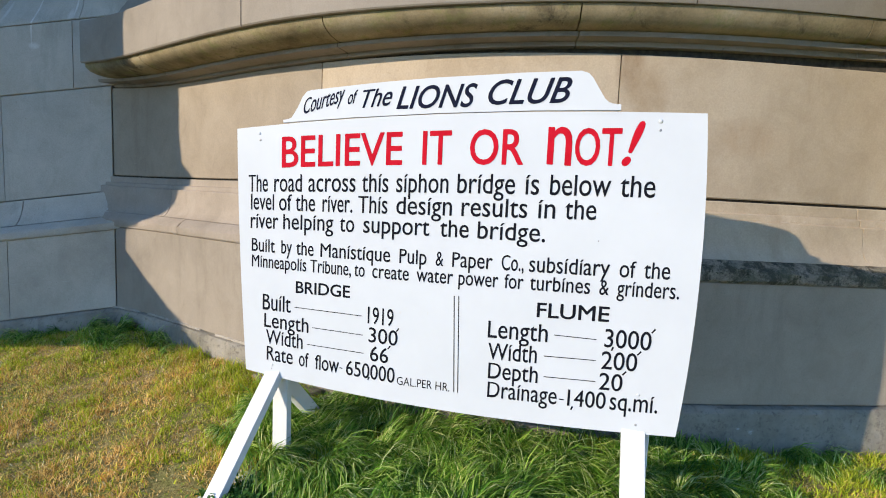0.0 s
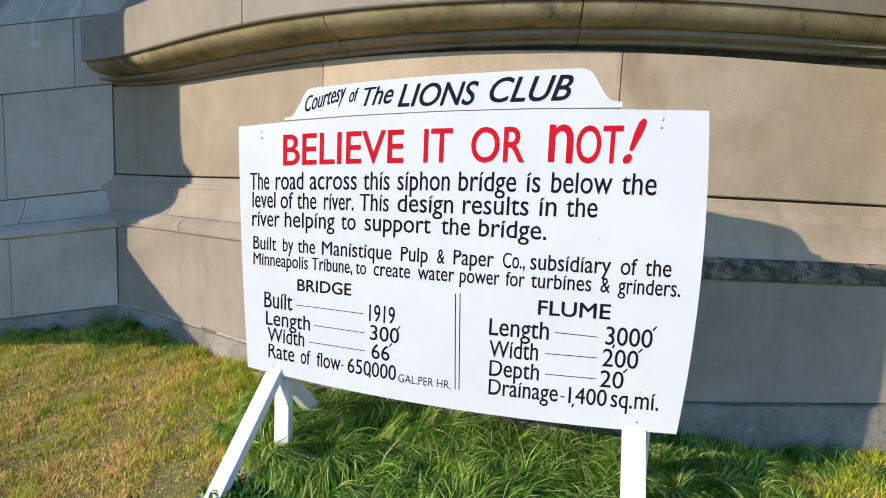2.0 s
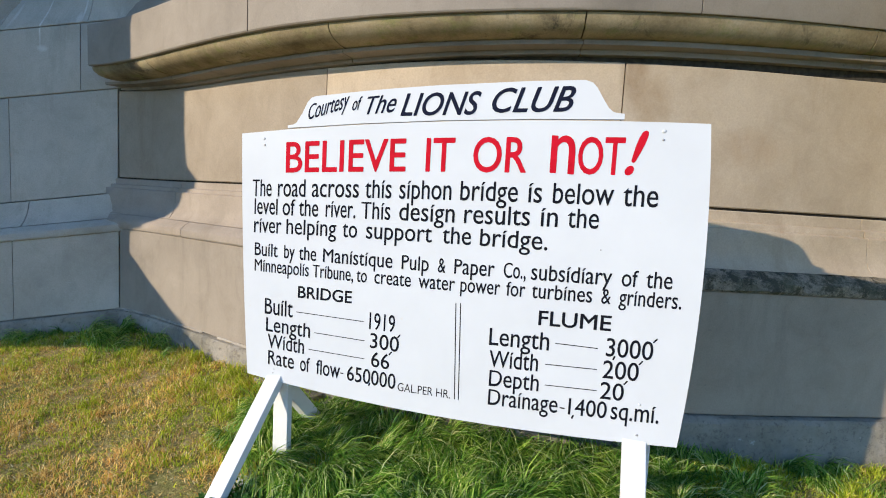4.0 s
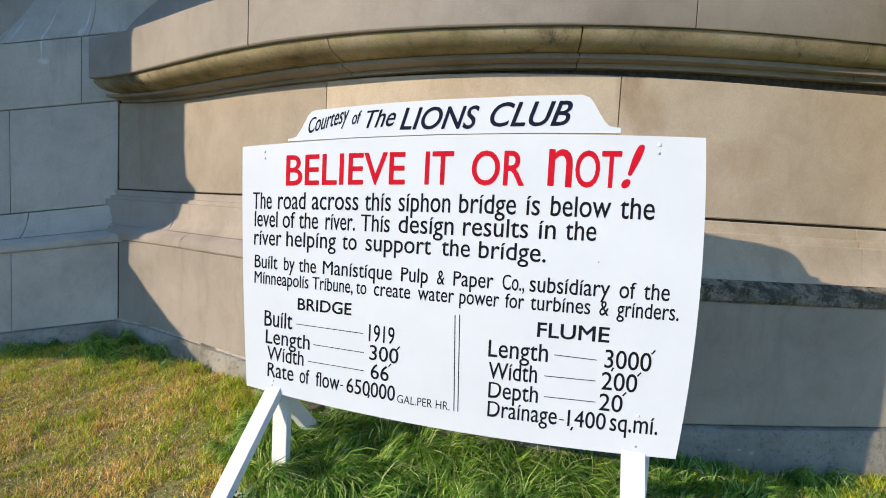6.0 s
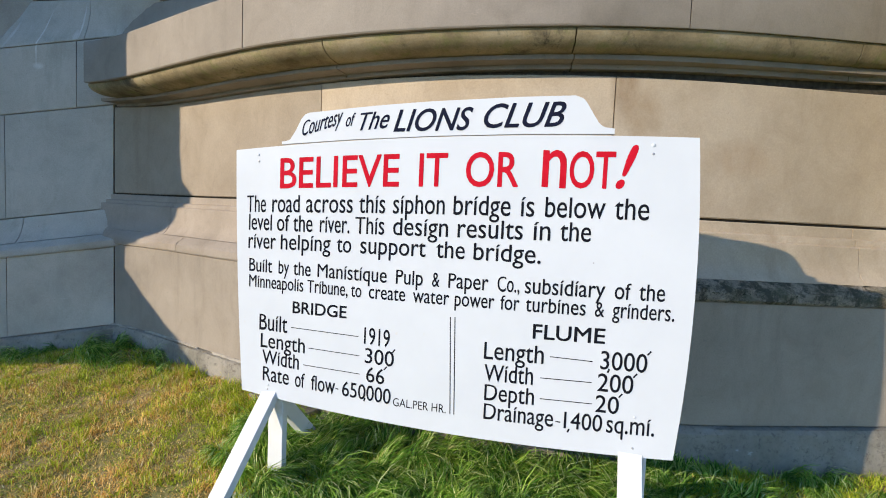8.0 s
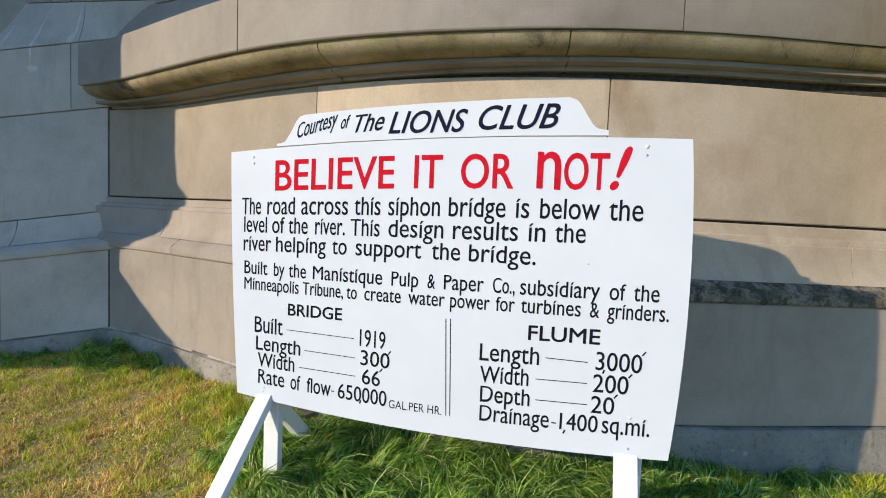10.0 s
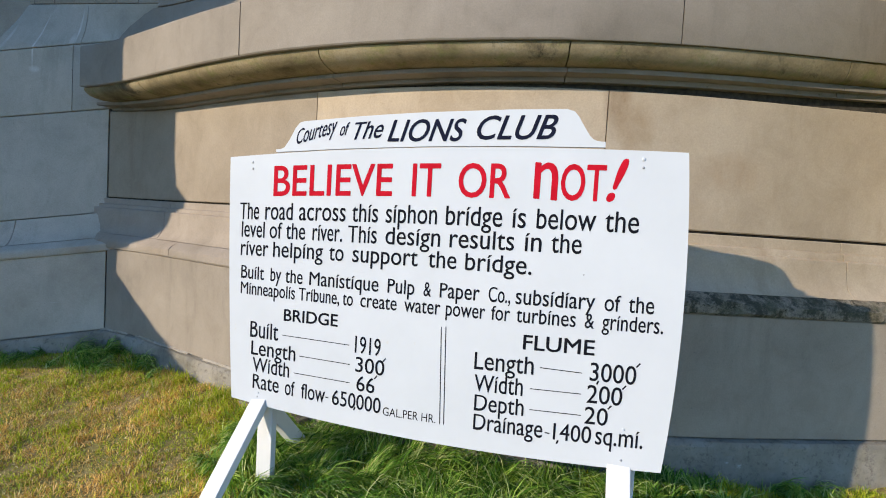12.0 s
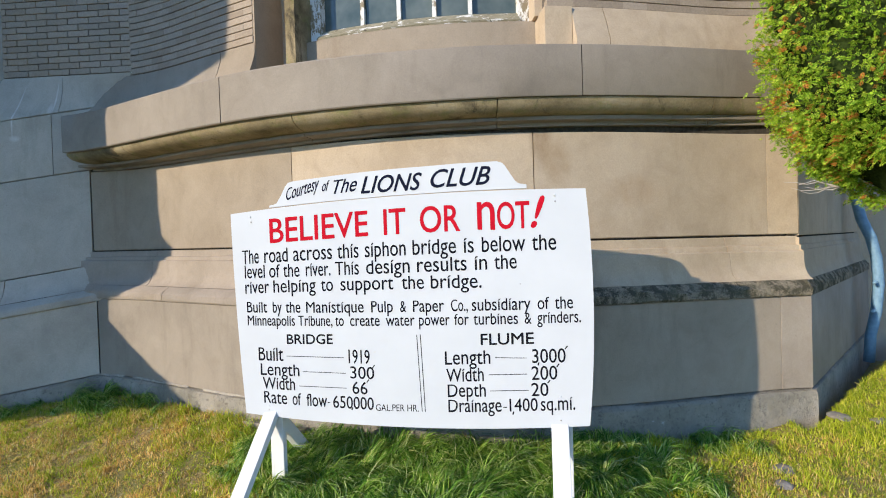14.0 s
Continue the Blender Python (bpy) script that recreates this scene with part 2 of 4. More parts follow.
moss_mat = grass_mat("dark moss and dirt", [(0, (0.035, 0.032, 0.02)), (0.6, (0.10, 0.09, 0.055)), (1, (0.22, 0.19, 0.13))])
cedar_mat = grass_mat("cedar sprays", [(0, (0.13, 0.29, 0.02)), (0.4, (0.31, 0.50, 0.035)), (0.8, (0.49, 0.65, 0.06)), (1, (0.63, 0.70, 0.12))], 26.0)
inner_dark = plain_mat("dark cedar shell", (0.012, 0.022, 0.006), (0.04, 0.06, 0.015), 0.9, 0, 60)
inner_dark.node_tree.nodes["Principled BSDF"].inputs["Specular IOR Level"].default_value = 0.02
cedar_brown = grass_mat("browned cedar sprays", [(0, (0.36, 0.12, 0.025)), (0.6, (0.55, 0.22, 0.045)), (1, (0.66, 0.36, 0.09))])


def peeling_mat():
    m = Mat("peeling white window paint", 0.7)
    c = m.mix((0.72, 0.72, 0.70), (0.24, 0.20, 0.13), m.mask(m.noise(16, 7, 0.75, (1, 1, 0.5)), 0.5, 0.56))
    m.color(c)
    m.bump(m.noise(16, 7, 0.75, (1, 1, 0.5)), 0.4, 0.004)
    return m.m


peeling = peeling_mat()


def glass_mat():
    m = Mat("dusty window glass", 0.08, spec=0.5)
    m.color(m.ramp(m.noise(3, 4), [(0.3, (0.05, 0.075, 0.075)), (0.7, (0.13, 0.155, 0.145))]))
    m.bump(m.noise(5, 2), 0.04, 0.01)
    return m.m


glass = glass_mat()


def rotten_mat():
    m = Mat("grey rotten wood with paint flakes", 0.85)
    n = m.noise(9, 8, 0.75, (0.6, 0.6, 2.0))
    c = m.ramp(m.noise(45, 5, 0.7, (0.3, 0.3, 2.0)), [(0.3, (0.16, 0.145, 0.09)), (0.7, (0.36, 0.33, 0.24))])
    c = m.mix(c, (0.72, 0.72, 0.70), m.mask(n, 0.55, 0.58))
    c = m.mix(c, (0.06, 0.05, 0.035), m.mask(m.noise(22, 6, 0.7), 0.62, 0.66))
    m.color(c)
    m.bump(n, 0.7, 0.01)
    return m.m


rotten = rotten_mat()


# ---- mesh helpers ----
def empty(name, m=None):
    ob = new(name)
    if m is not None:
        ob.matrix_world = m
    return ob


def mesh_from(name, verts, faces, mat, smooth=False):
    me = bpy.data.meshes.new(name)
    me.from_pydata([tuple(v) for v in verts], [], faces)
    me.materials.append(mat)
    if smooth:
        me.polygons.foreach_set("use_smooth", [True] * len(me.polygons))
    me.update()
    return me


def part(name, bm, material, parent, label=""):
    me = bpy.data.meshes.new(name)
    if isinstance(bm, bpy.types.Mesh):
        me = bm
    else:
        bm.to_mesh(me)
        bm.free()
        me.materials.append(material)
    ob = new(name, me)
    if parent is not None:
        ob.parent = parent
    if label:
        ob["label"] = label
    return ob


def box_bm(size, m=None, bevel=0.0, seg=2):
    bm = bmesh.new()
    bmesh.ops.create_cube(bm, size=1.0, matrix=Matrix.Diagonal((*size, 1)))
    if bevel:
        bmesh.ops.bevel(bm, geom=bm.edges[:], offset=bevel, segments=seg, affect="EDGES", profile=0.6)
    if m is not None:
        bmesh.ops.transform(bm, matrix=m, verts=bm.verts[:])
    return bm


def beam_bm(a, b, w, d, up=(0, 0, 1), bevel=0.004):
    """A plank from a to b, w wide and d deep."""
    a, b = Vector(a), Vector(b)
    z = (b - a).normalized()
    x = Vector(up).cross(z).normalized()
    y = z.cross(x)
    m = Matrix((x, y, z)).transposed().to_4x4()
    m.translation = (a + b) / 2
    return box_bm((w, d, (b - a).length), m, bevel)


def tube_bm(pts, radii, n=10):
    """A round bar along points, with a radius at each."""
    bm = bmesh.new()
    pts = [Vector(p) for p in pts]
    rings = []
    for i, p in enumerate(pts):
        d = (pts[min(i + 1, len(pts) - 1)] - pts[max(i - 1, 0)]).normalized()
        x = d.orthogonal().normalized()
        if rings:
            x = (last - last.dot(d) * d).normalized()
        last = x
        y = d.cross(x)
        r = radii[i] if isinstance(radii, (list, tuple)) else radii
        rings.append([bm.verts.new(p + r * (math.cos(2 * math.pi * k / n) * x + math.sin(2 * math.pi * k / n) * y)) for k in range(n)])
    for a, b in zip(rings, rings[1:]):
        for k in range(n):
            bm.faces.new((a[k], a[(k + 1) % n], b[(k + 1) % n], b[k]))
    bm.faces.new(rings[0][::-1])
    bm.faces.new(rings[-1])
    for f in bm.faces:
        f.smooth = True
    return bm


# ---- the plan: a bay bowed to fit the camera's view, a flat wing and a canted return ----
X0, Y0, RAD = -1.1209, -0.4133, 4.3582


def course_tilt(s, z):
    """The courses are tilted slightly out of level to fit the camera's view."""
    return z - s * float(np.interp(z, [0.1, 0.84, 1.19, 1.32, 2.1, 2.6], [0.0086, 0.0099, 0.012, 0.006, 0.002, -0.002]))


def bow(s):
    """How far the bay's face stands back, s metres along it from the middle; numpy arrays or numbers."""
    q = np.maximum(s, -3.2)
    return Y0 + RAD - RAD * np.cos(q / RAD) + 0.00304 * q ** 3 + -0.00428 * q ** 4


def bay(s, d, z):
    """Bay wall: s metres along its face from the middle, d proud of the face; flat near the wing."""
    q = max(s, -3.2)
    a = q / RAD
    return Vector((X0 + (RAD + d) * math.sin(a) + 0.742 * (s - q), float(bow(s)) - d * math.cos(a), course_tilt(s, z)))


def face_y(x):
    """Where the bay's face stands over x."""
    a = np.clip((np.asarray(x) - X0) / RAD, -math.sin(3.2 / RAD), math.sin(3.6 / RAD))
    return bow(RAD * np.arcsin(a))


W0, WD, WN = Vector((-4.343, 0.161, 0)), Vector((-0.927, -0.375, 0)).normalized(), Vector((0.375, -0.927, 0)).normalized()


def wing(m, d, z):
    """Wall of the wing, m metres out from the inner corner; its courses fall outwards to fit the camera's view."""
    return W0 + WD * m + WN * d + Vector((0, 0, z - m * float(np.interp(z, [0.1, 0.85, 2.1, 2.7, 3.08], [0.15, 0.15, 0.17, 0.2, 0.11]))))


R0 = bay(3.538, 0.0, 0)
R0.z = 0
RD, RN = Vector((0.61, 0.79, 0)).normalized(), Vector((0.79, -0.61, 0)).normalized()


def cant(m, d, z):
    """Canted return at the end of the bay, its mouldings made shallower to fit the camera's view."""
    return R0 + RD * m + RN * (0.53 * d if d > 0 else d) + Vector((0, 0, z - 0.035))


def sweep(path, profile, s0, s1, step=0.12, wobble=0.0, seed=0):
    """A block: the closed profile of (d, z) drawn along a path from s0 to s1, with capped ends."""
    n = max(1, int(abs(s1 - s0) / step))
    rng = random.Random(seed)
    verts, faces = [], []
    k = len(profile)
    for i in range(n + 1):
        s = s0 + (s1 - s0) * i / n
        for d, z in profile:
            w = wobble * (rng.random() - 0.5) if d > -0.05 else 0
            verts.append(path(s, d + w, z + w * 0.5))
    for i in range(n):
        for j in range(k):
            a, b = i * k + j, i * k + (j + 1) % k
            faces.append((a, b, b + k, a + k))
    faces.append(tuple(range(k))[::-1])
    faces.append(tuple(range(n * k, n * k + k)))
    return verts, faces


def block(name, path, profile, s0, s1, mat, parent, gap=0.0035, label="", wobble=0.0, step=0.12):
    v, f = sweep(path, profile, s0 + gap, s1 - gap, step, wobble, hash((round(s0, 3), len(profile))) % 1000)
    k = len(profile)
    chip = random.Random(int(abs(s0) * 1000) + k)
    along = (Vector(v[-k]) - Vector(v[0])).normalized()
    for q in list(range(k)) + list(range(len(v) - k, len(v))):
        v[q] = Vector(v[q]) + along * chip.uniform(-1, 1) * min(0.0022, gap * 0.6)
    me = mesh_from(name, v, f, mat)
    bm = bmesh.new()
    bm.from_mesh(me)
    bmesh.ops.recalc_face_normals(bm, faces=bm.faces[:])
    bm.to_mesh(me)
    bm.free()
    me.polygons.foreach_set("use_smooth", [True] * len(me.polygons))
    me.set_sharp_from_angle(angle=radians(33))
    return part(name, me, mat, parent, label)


def edged(d, z0, z1, back=-0.12, c=0.006):
    """A plain block's profile with eased arrises."""
    return [(back, z0), (d - c, z0), (d, z0 + c), (d, z1 - c), (d - c, z1), (back, z1)]


WATER_TABLE = [(-0.12, 0.966), (0.118, 0.966), (0.098, 0.984), (0.078, 1.018), (0.064, 1.065), (0.058, 1.12), (0.058, 1.19), (0.053, 1.196), (0.036, 1.199), (0.036, 1.23), (0.031, 1.236), (0.014, 1.239), (0.014, 1.292), (0.008, 1.298), (-0.12, 1.298)]
WEATHERING = [(-0.12, 0.843), (0.176, 0.843), (0.184, 0.855), (0.184, 0.902), (0.172, 0.918), (0.146, 0.94), (0.119, 0.963), (-0.12, 0.963)]
BAND = [(-0.12, 2.106), (0.03, 2.106), (0.034, 2.11), (0.034, 2.13), (0.146, 2.134), (0.15, 2.14), (0.15, 2.158), (-0.12, 2.158)]
BED_MOULD = [(-0.12, 2.16), (0.17, 2.16), (0.2, 2.161), (0.235, 2.165), (0.27, 2.174), (0.3, 2.187), (0.323, 2.204), (0.338, 2.224), (0.343, 2.248), (-0.12, 2.248)]
LEDGE = [(-0.3, 2.25), (0.37, 2.25), (0.378, 2.258), (0.378, 2.592), (0.37, 2.602), (-0.3, 2.69)]
BASE = [(-0.12, -0.8), (0.205, -0.8), (0.205, 0.078), (0.188, 0.1), (0.155, 0.106), (-0.12, 0.106)]


def cornice_line(s, d, z):
    """The cornice is flattened and raised towards the cant, to fit the camera's view and shorten its shadow."""
    return bay(s, d * (1 - 0.19 * max(0.0, s + 0.9)) if d > 0 else d, z + 0.016 * max(0.0, s + 0.9) + 0.019 * max(0.0, s - 0.3) * min(1.0, max(0.0, (z - 2.1) / 0.15)))


wall_n = empty("wall_north")
tagged(wall_n, "limestone bay wall, bowed to fit the camera's view, with moulded water table and heavy ledge", "wall", kind="structure")
# core behind the joints
v, f = sweep(bay, [(-0.5, -0.8), (-0.03, -0.8), (-0.03, 2.3), (-0.12, 2.6), (-0.5, 2.6)], -4.2, 3.45, 0.2)
part("core", mesh_from("core", v, f, mortar), mortar, wall_n)


def course(name, path, profile, joints, mat, parent, wobble=0.0):
    for a, b in zip(joints, joints[1:]):
        block(name, path, profile, a, b, mat, parent, wobble=wobble, step=0.05 if wobble > 0.005 else 0.12)


# left panel takes the toned-down copy, as the sun falls squarely on it
course("panel_stone", bay, edged(0.0, 1.312, 2.104), [-3.602, -0.821], limestone_toned, wall_n)
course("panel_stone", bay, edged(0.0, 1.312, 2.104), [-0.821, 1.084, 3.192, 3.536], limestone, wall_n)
course("bed_mould_stone", cornice_line, BED_MOULD, [-3.28, -2.40, -0.577, 0.8, 2.5, 3.5], limestone_yellow, wall_n, 0.003)
course("band_stone", cornice_line, BAND, [-3.5, -2.43, -0.595, 0.816, 2.56, 3.5], streaked_stone, wall_n)
course("ledge_stone", cornice_line, LEDGE, [-3.267, -1.13, 1.377, 3.5], limestone_grey, wall_n)
# left blocks take the darker copy against too strong sun on the bow
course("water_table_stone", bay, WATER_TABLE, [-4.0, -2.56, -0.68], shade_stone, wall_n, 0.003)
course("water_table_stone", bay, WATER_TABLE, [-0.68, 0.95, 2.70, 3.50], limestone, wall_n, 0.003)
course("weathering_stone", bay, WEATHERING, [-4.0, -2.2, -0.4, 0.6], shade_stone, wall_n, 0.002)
course("weathering_stone", bay, WEATHERING, [0.6, 2.95, 3.38], mossy_shaded, wall_n, 0.02)
# left block toned down against sun, middle block darkened for shade, both by colour
course("plinth_stone", bay, edged(0.16, 0.112, 0.84), [-3.262, -0.35], limestone_grey, wall_n)
course("plinth_stone", bay, edged(0.16, 0.112, 0.84), [-0.35, 3.07], limestone_grey, wall_n)
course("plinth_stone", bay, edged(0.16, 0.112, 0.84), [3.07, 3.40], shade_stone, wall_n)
course("base_stone", bay, BASE, [-4.0, 3.38], concrete, wall_n, 0.012)

bead_mat = plain_mat("pale crumbling mortar", (0.28, 0.25, 0.205), (0.42, 0.38, 0.32), 0.95, 0, 25)
BEAD = [(0.12, 0.1), (0.166, 0.102), (0.17, 0.112), (0.164, 0.122), (0.12, 0.124)]
for a, b in ((-3.7, -2.9), (-2.75, -1.9), (-1.7, -1.1)):
    block("mortar_bead", bay, BEAD, a, b, bead_mat, wall_n, 0, "", 0.014, 0.035)

# ---- wing on the west ----
wall_w = empty("wall_west")
tagged(wall_w, "shaded limestone and tan brick wing wall meeting the bay", "wall", kind="structure")


def flat_wall(name, outline, d0, d1, mat, parent):
    """A wall piece in the plane of the wing, with the outline of (m, z)."""
    vv = [wing(m, d0, z) for m, z in outline] + [wing(m, d1, z) for m, z in outline]
    n = len(outline)
    ff = [tuple(range(n)), tuple(range(2 * n - 1, n - 1, -1))] + [(i, n + i, n + (i + 1) % n, (i + 1) % n) for i in range(n)]
    part(name, mesh_from(name, vv, ff, mat), mat, parent)


flat_wall("core", [(-0.6, -0.8), (1.3, -0.8), (1.3, 2.4), (-0.6, 2.4)], -0.125, -0.6, mortar, wall_w)
course("panel_stone", wing, edged(0.0, 1.196, 2.134), [0.006, 0.915, 1.4], shade_tint_stone, wall_w)
course("upper_stone", wing, edged(0.004, 2.14, 2.735), [-0.5, 0.315, 1.4], shade_tint_stone, wall_w)


L0 = Vector((-3.886, 0.232, 0))
LD, LN = Vector((-0.993, -0.12, 0)).normalized(), Vector((0.12, -0.993, 0)).normalized()


def leftwall(m, d, z):
    """Brick face above the wing, set back from it."""
    return L0 + LD * m + LN * d + Vector((0, 0, z))


def apron(m, f, k):
    """Sloped stones from the wing's top course (f = 0) up to the brick face (f = 1), k m into the wall."""
    return wing(m, 0.002, 2.741).lerp(leftwall(m + 0.46, 0.008, 3.075), f) + Vector((0.1, 0.9, 0)) * k


course("apron_stone", apron, [(0, 0), (0.02, -0.006), (0.3, 0.012), (0.65, 0.014), (1, 0), (1, 0.25), (0, 0.25)], [-0.47, 0.25, 0.985, 1.4], shade_tint_stone, wall_w)
block("brick_bed", leftwall, [(-0.4, 3.06), (-0.012, 3.06), (-0.012, 6.4), (-0.4, 6.4)], -0.1, 2.6, brick_mortar, wall_w, 0, "", 0, 5)
course("water_table_stone", wing, [(-0.12, 0.962), (0.12, 0.962), (0.085, 1.0), (0.05, 1.06), (0.028, 1.12), (0.018, 1.17), (0.012, 1.188), (-0.12, 1.188)], [-0.3, 0.755, 1.4], shade_tint_stone, wall_w)
course("weathering_stone", wing, [(d, z - 0.005) for d, z in WEATHERING], [-0.3, 1.4], shade_tint_stone, wall_w, 0.002)
course("plinth_stone", wing, edged(0.16, 0.13, 0.838), [-0.084, 0.8, 1.4], shade_tint_stone, wall_w)
course("base_stone", wing, [(d, z + 0.02) for d, z in BASE], [-0.3, 1.4], concrete, wall_w, 0.012)

# unseen wall added beside the wing, outlined from the shadow it must cast on the corner
PO = W0 + WD * 1.06
PD, PN = Vector((-0.35, -0.937, 0)).normalized(), Vector((0.937, -0.35, 0)).normalized()
caster = empty("shadow_wall")
tagged(caster, "unseen limestone wall added to cast the corner shadow", "wall", kind="structure")


def caster_piece(name, outline, d0, d1, mat):
    vv = [PO + PD * m + PN * d + Vector((0, 0, z)) for d in (d0, d1) for m, z in outline]
    n = len(outline)
    ff = [tuple(range(n)), tuple(range(2 * n - 1, n - 1, -1))] + [(i, n + i, n + (i + 1) % n, (i + 1) % n) for i in range(n)]
    part(name, mesh_from(name, vv, ff, mat), mat, caster)


caster_piece("wall_face", [(0.0, -0.8), (1.15, -0.8), (1.17, 0.27), (1.64, 0.45), (1.7, 0.48), (1.793, 1.788), (2.163, 1.98), (2.535, 2.255), (2.815, 2.485), (2.918, 2.638), (3.117, 2.786), (3.112, 2.856), (2.78, 2.84), (2.702, 3.071), (2.698, 3.451), (2.841, 3.527), (2.833, 3.795), (3.297, 4.424), (4.513, 5.102), (4.657, 5.584), (4.657, 7.0), (-0.35, 7.0), (-0.35, 2.6), (0.0, 2.6)], 0.0, -0.12, shade_tint_stone)
caster_piece("stair_parapet", [(1.702, 0.5), (2.674, 1.03), (3.474, 1.478), (4.29, 1.896), (3.835, 1.823), (3.051, 1.672), (2.297, 1.593), (1.79, 1.591)], 0.0, -0.12, limestone_grey)

# ---- canted return on the east ----
wall_e = empty("wall_east")
tagged(wall_e, "shaded canted limestone return wall of the bay", "wall", kind="structure")
vv, ff = sweep(cant, [(-0.4, -0.8), (-0.03, -0.8), (-0.03, 4.6), (-0.4, 4.6)], 0.06, 3.2, 3)
part("core", mesh_from("core", vv, ff, mortar), mortar, wall_e)
course("panel_stone", cant, edged(0.0, 1.312, 2.104), [0.005, 1.2, 3.2], limestone, wall_e)
course("bed_mould_stone", cant, BED_MOULD, [-0.11, 3.2], limestone_yellow, wall_e)
course("band_stone", cant, BAND, [-0.06, 3.2], streaked_stone, wall_e)
course("ledge_stone", cant, LEDGE, [-0.15, 3.2], limestone_grey, wall_e)
course("water_table_stone", cant, WATER_TABLE, [-0.035, 3.2], limestone, wall_e)
course("weathering_stone", cant, WEATHERING, [-0.11, 3.2], mossy_shaded, wall_e, 0.01)
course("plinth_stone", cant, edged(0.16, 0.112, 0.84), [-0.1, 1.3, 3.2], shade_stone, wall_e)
course("base_stone", cant, BASE, [-0.12, 3.2], concrete, wall_e, 0.012)
bk = cant(3.2, 0, 0)
wall_b = empty("wall_back")
tagged(wall_b, "plain limestone wall behind the bay", "wall", kind="structure")
part("stone_face", box_bm((9.0, 0.4, 6.0), Matrix.Translation((bk.x + 4.2, bk.y + 0.1, 2.0))), limestone, wall_b)

# ---- upper storey: brick, window surround ----
upper = empty("wall_upper")
tagged(upper, "tan brick upper wall with stone window surround", "wall", kind="structure")


def slab(name, path, d0, d1, s0, s1, z0, z1, mat, parent, label="", step=0.15):
    return block(name, path, [(d0, z0), (d1, z0), (d1, z1), (d0, z1)], s0, s1, mat, parent, 0.0, label, 0.0, step)


slab("core", bay, -0.6, -0.112, -4.2, -1.275, 2.6, 4.7, brick_mortar, upper)
# reveal, jamb foot and sill take the toned-down copy to look less bright
slab("reveal_stone", bay, -0.6, -0.104, -1.275, -1.25, 2.6, 4.3, limestone_toned, upper)
slab("core", bay, -0.6, -0.112, 1.25, 3.45, 2.6, 4.7, brick_mortar, upper)
slab("lintel", bay, -0.6, -0.1, -1.4, 1.4, 4.3, 4.7, limestone, upper)
FOOT = [(-0.3, 2.66), (0.02, 2.67), (-0.01, 2.74), (-0.06, 2.85), (-0.095, 2.96), (-0.1, 3.05), (-0.3, 3.05)]
course("foot_stone", bay, FOOT, [-4.0, -1.685], limestone_grey, upper)
course("jamb_foot_stone", bay, FOOT, [-1.685, -1.25], limestone_toned, upper)
course("foot_stone", bay, [(-0.3, 2.58), (0.02, 2.60), (0.02, 2.79), (0.0, 2.84), (-0.03, 2.94), (-0.08, 3.06), (-0.3, 3.06)], [1.43, 1.7, 3.4], limestone, upper)
slab("jamb_stone", bay, -0.5, -0.05, 1.217, 1.43, 2.58, 3.05, limestone, upper)
slab("jamb_post", bay, -0.6, -0.42, -1.25, -0.96, 2.58, 4.3, limestone, upper)
slab("jamb_post", bay, -0.6, -0.14, -0.95, -0.851, 2.58, 4.3, limestone_yellow, upper)
slab("jamb_post", bay, -0.6, -0.40, -0.96, -0.88, 2.58, 4.3, limestone, upper)
slab("stone_sill", bay, -0.5, -0.29, -0.86, 1.217, 2.58, 3.045, limestone_toned, upper)
slab("jamb_post", bay, -0.6, -0.2, 1.187, 1.25, 3.045, 4.3, limestone, upper)

window = empty("window_1")
tagged(window, "old multi-paned window with peeling white paint", "window", kind="structure")
slab("window_frame", bay, -0.47, -0.36, -0.88, -0.75, 3.045, 4.3, peeling, window)
slab("window_frame", bay, -0.47, -0.36, 1.094, 1.187, 3.045, 4.3, peeling, window)
block("window_sill", bay, [(-0.47, 3.047), (-0.31, 3.047), (-0.30, 3.065), (-0.33, 3.095), (-0.37, 3.125), (-0.4, 3.16), (-0.47, 3.16)], -0.75, 1.094, rotten, window, 0, "rotten sill with flaking paint", 0.02, 0.03)
slab("window_frame", bay, -0.47, -0.38, -0.75, 1.094, 4.18, 4.3, peeling, window)
edges = [-0.75, -0.336, 0.017, 0.345, 0.67, 1.094]
for a, b in zip(edges, edges[1:]):
    slab("pane", bay, -0.45, -0.44, a, b, 3.15, 4.18, glass, window)
for e in edges[1:-1]:
    slab("muntin", bay, -0.46, -0.405, e - 0.018, e + 0.018, 3.15, 4.18, peeling, window)


# flat roof that closes the bay
def roof():
    rim = [bay(-3.4 + 0.4 * k, -0.12, 0) for k in range(18)]
    rim += [Vector((rim[-1].x + 0.6, 6.0, 0)), Vector((rim[0].x - 0.6, 6.0, 0))]
    n = len(rim)
    vv = [(p.x, p.y, z) for z in (4.702, 4.9) for p in rim]
    ff = [tuple(range(n))[::-1], tuple(range(n, 2 * n))] + [(i, (i + 1) % n, n + (i + 1) % n, n + i) for i in range(n)]
    ob = part("roof", mesh_from("roof", vv, ff, limestone_grey), limestone_grey, None)
    tagged(ob, "plain flat stone roof over the bay", "roof", kind="structure")


roof()


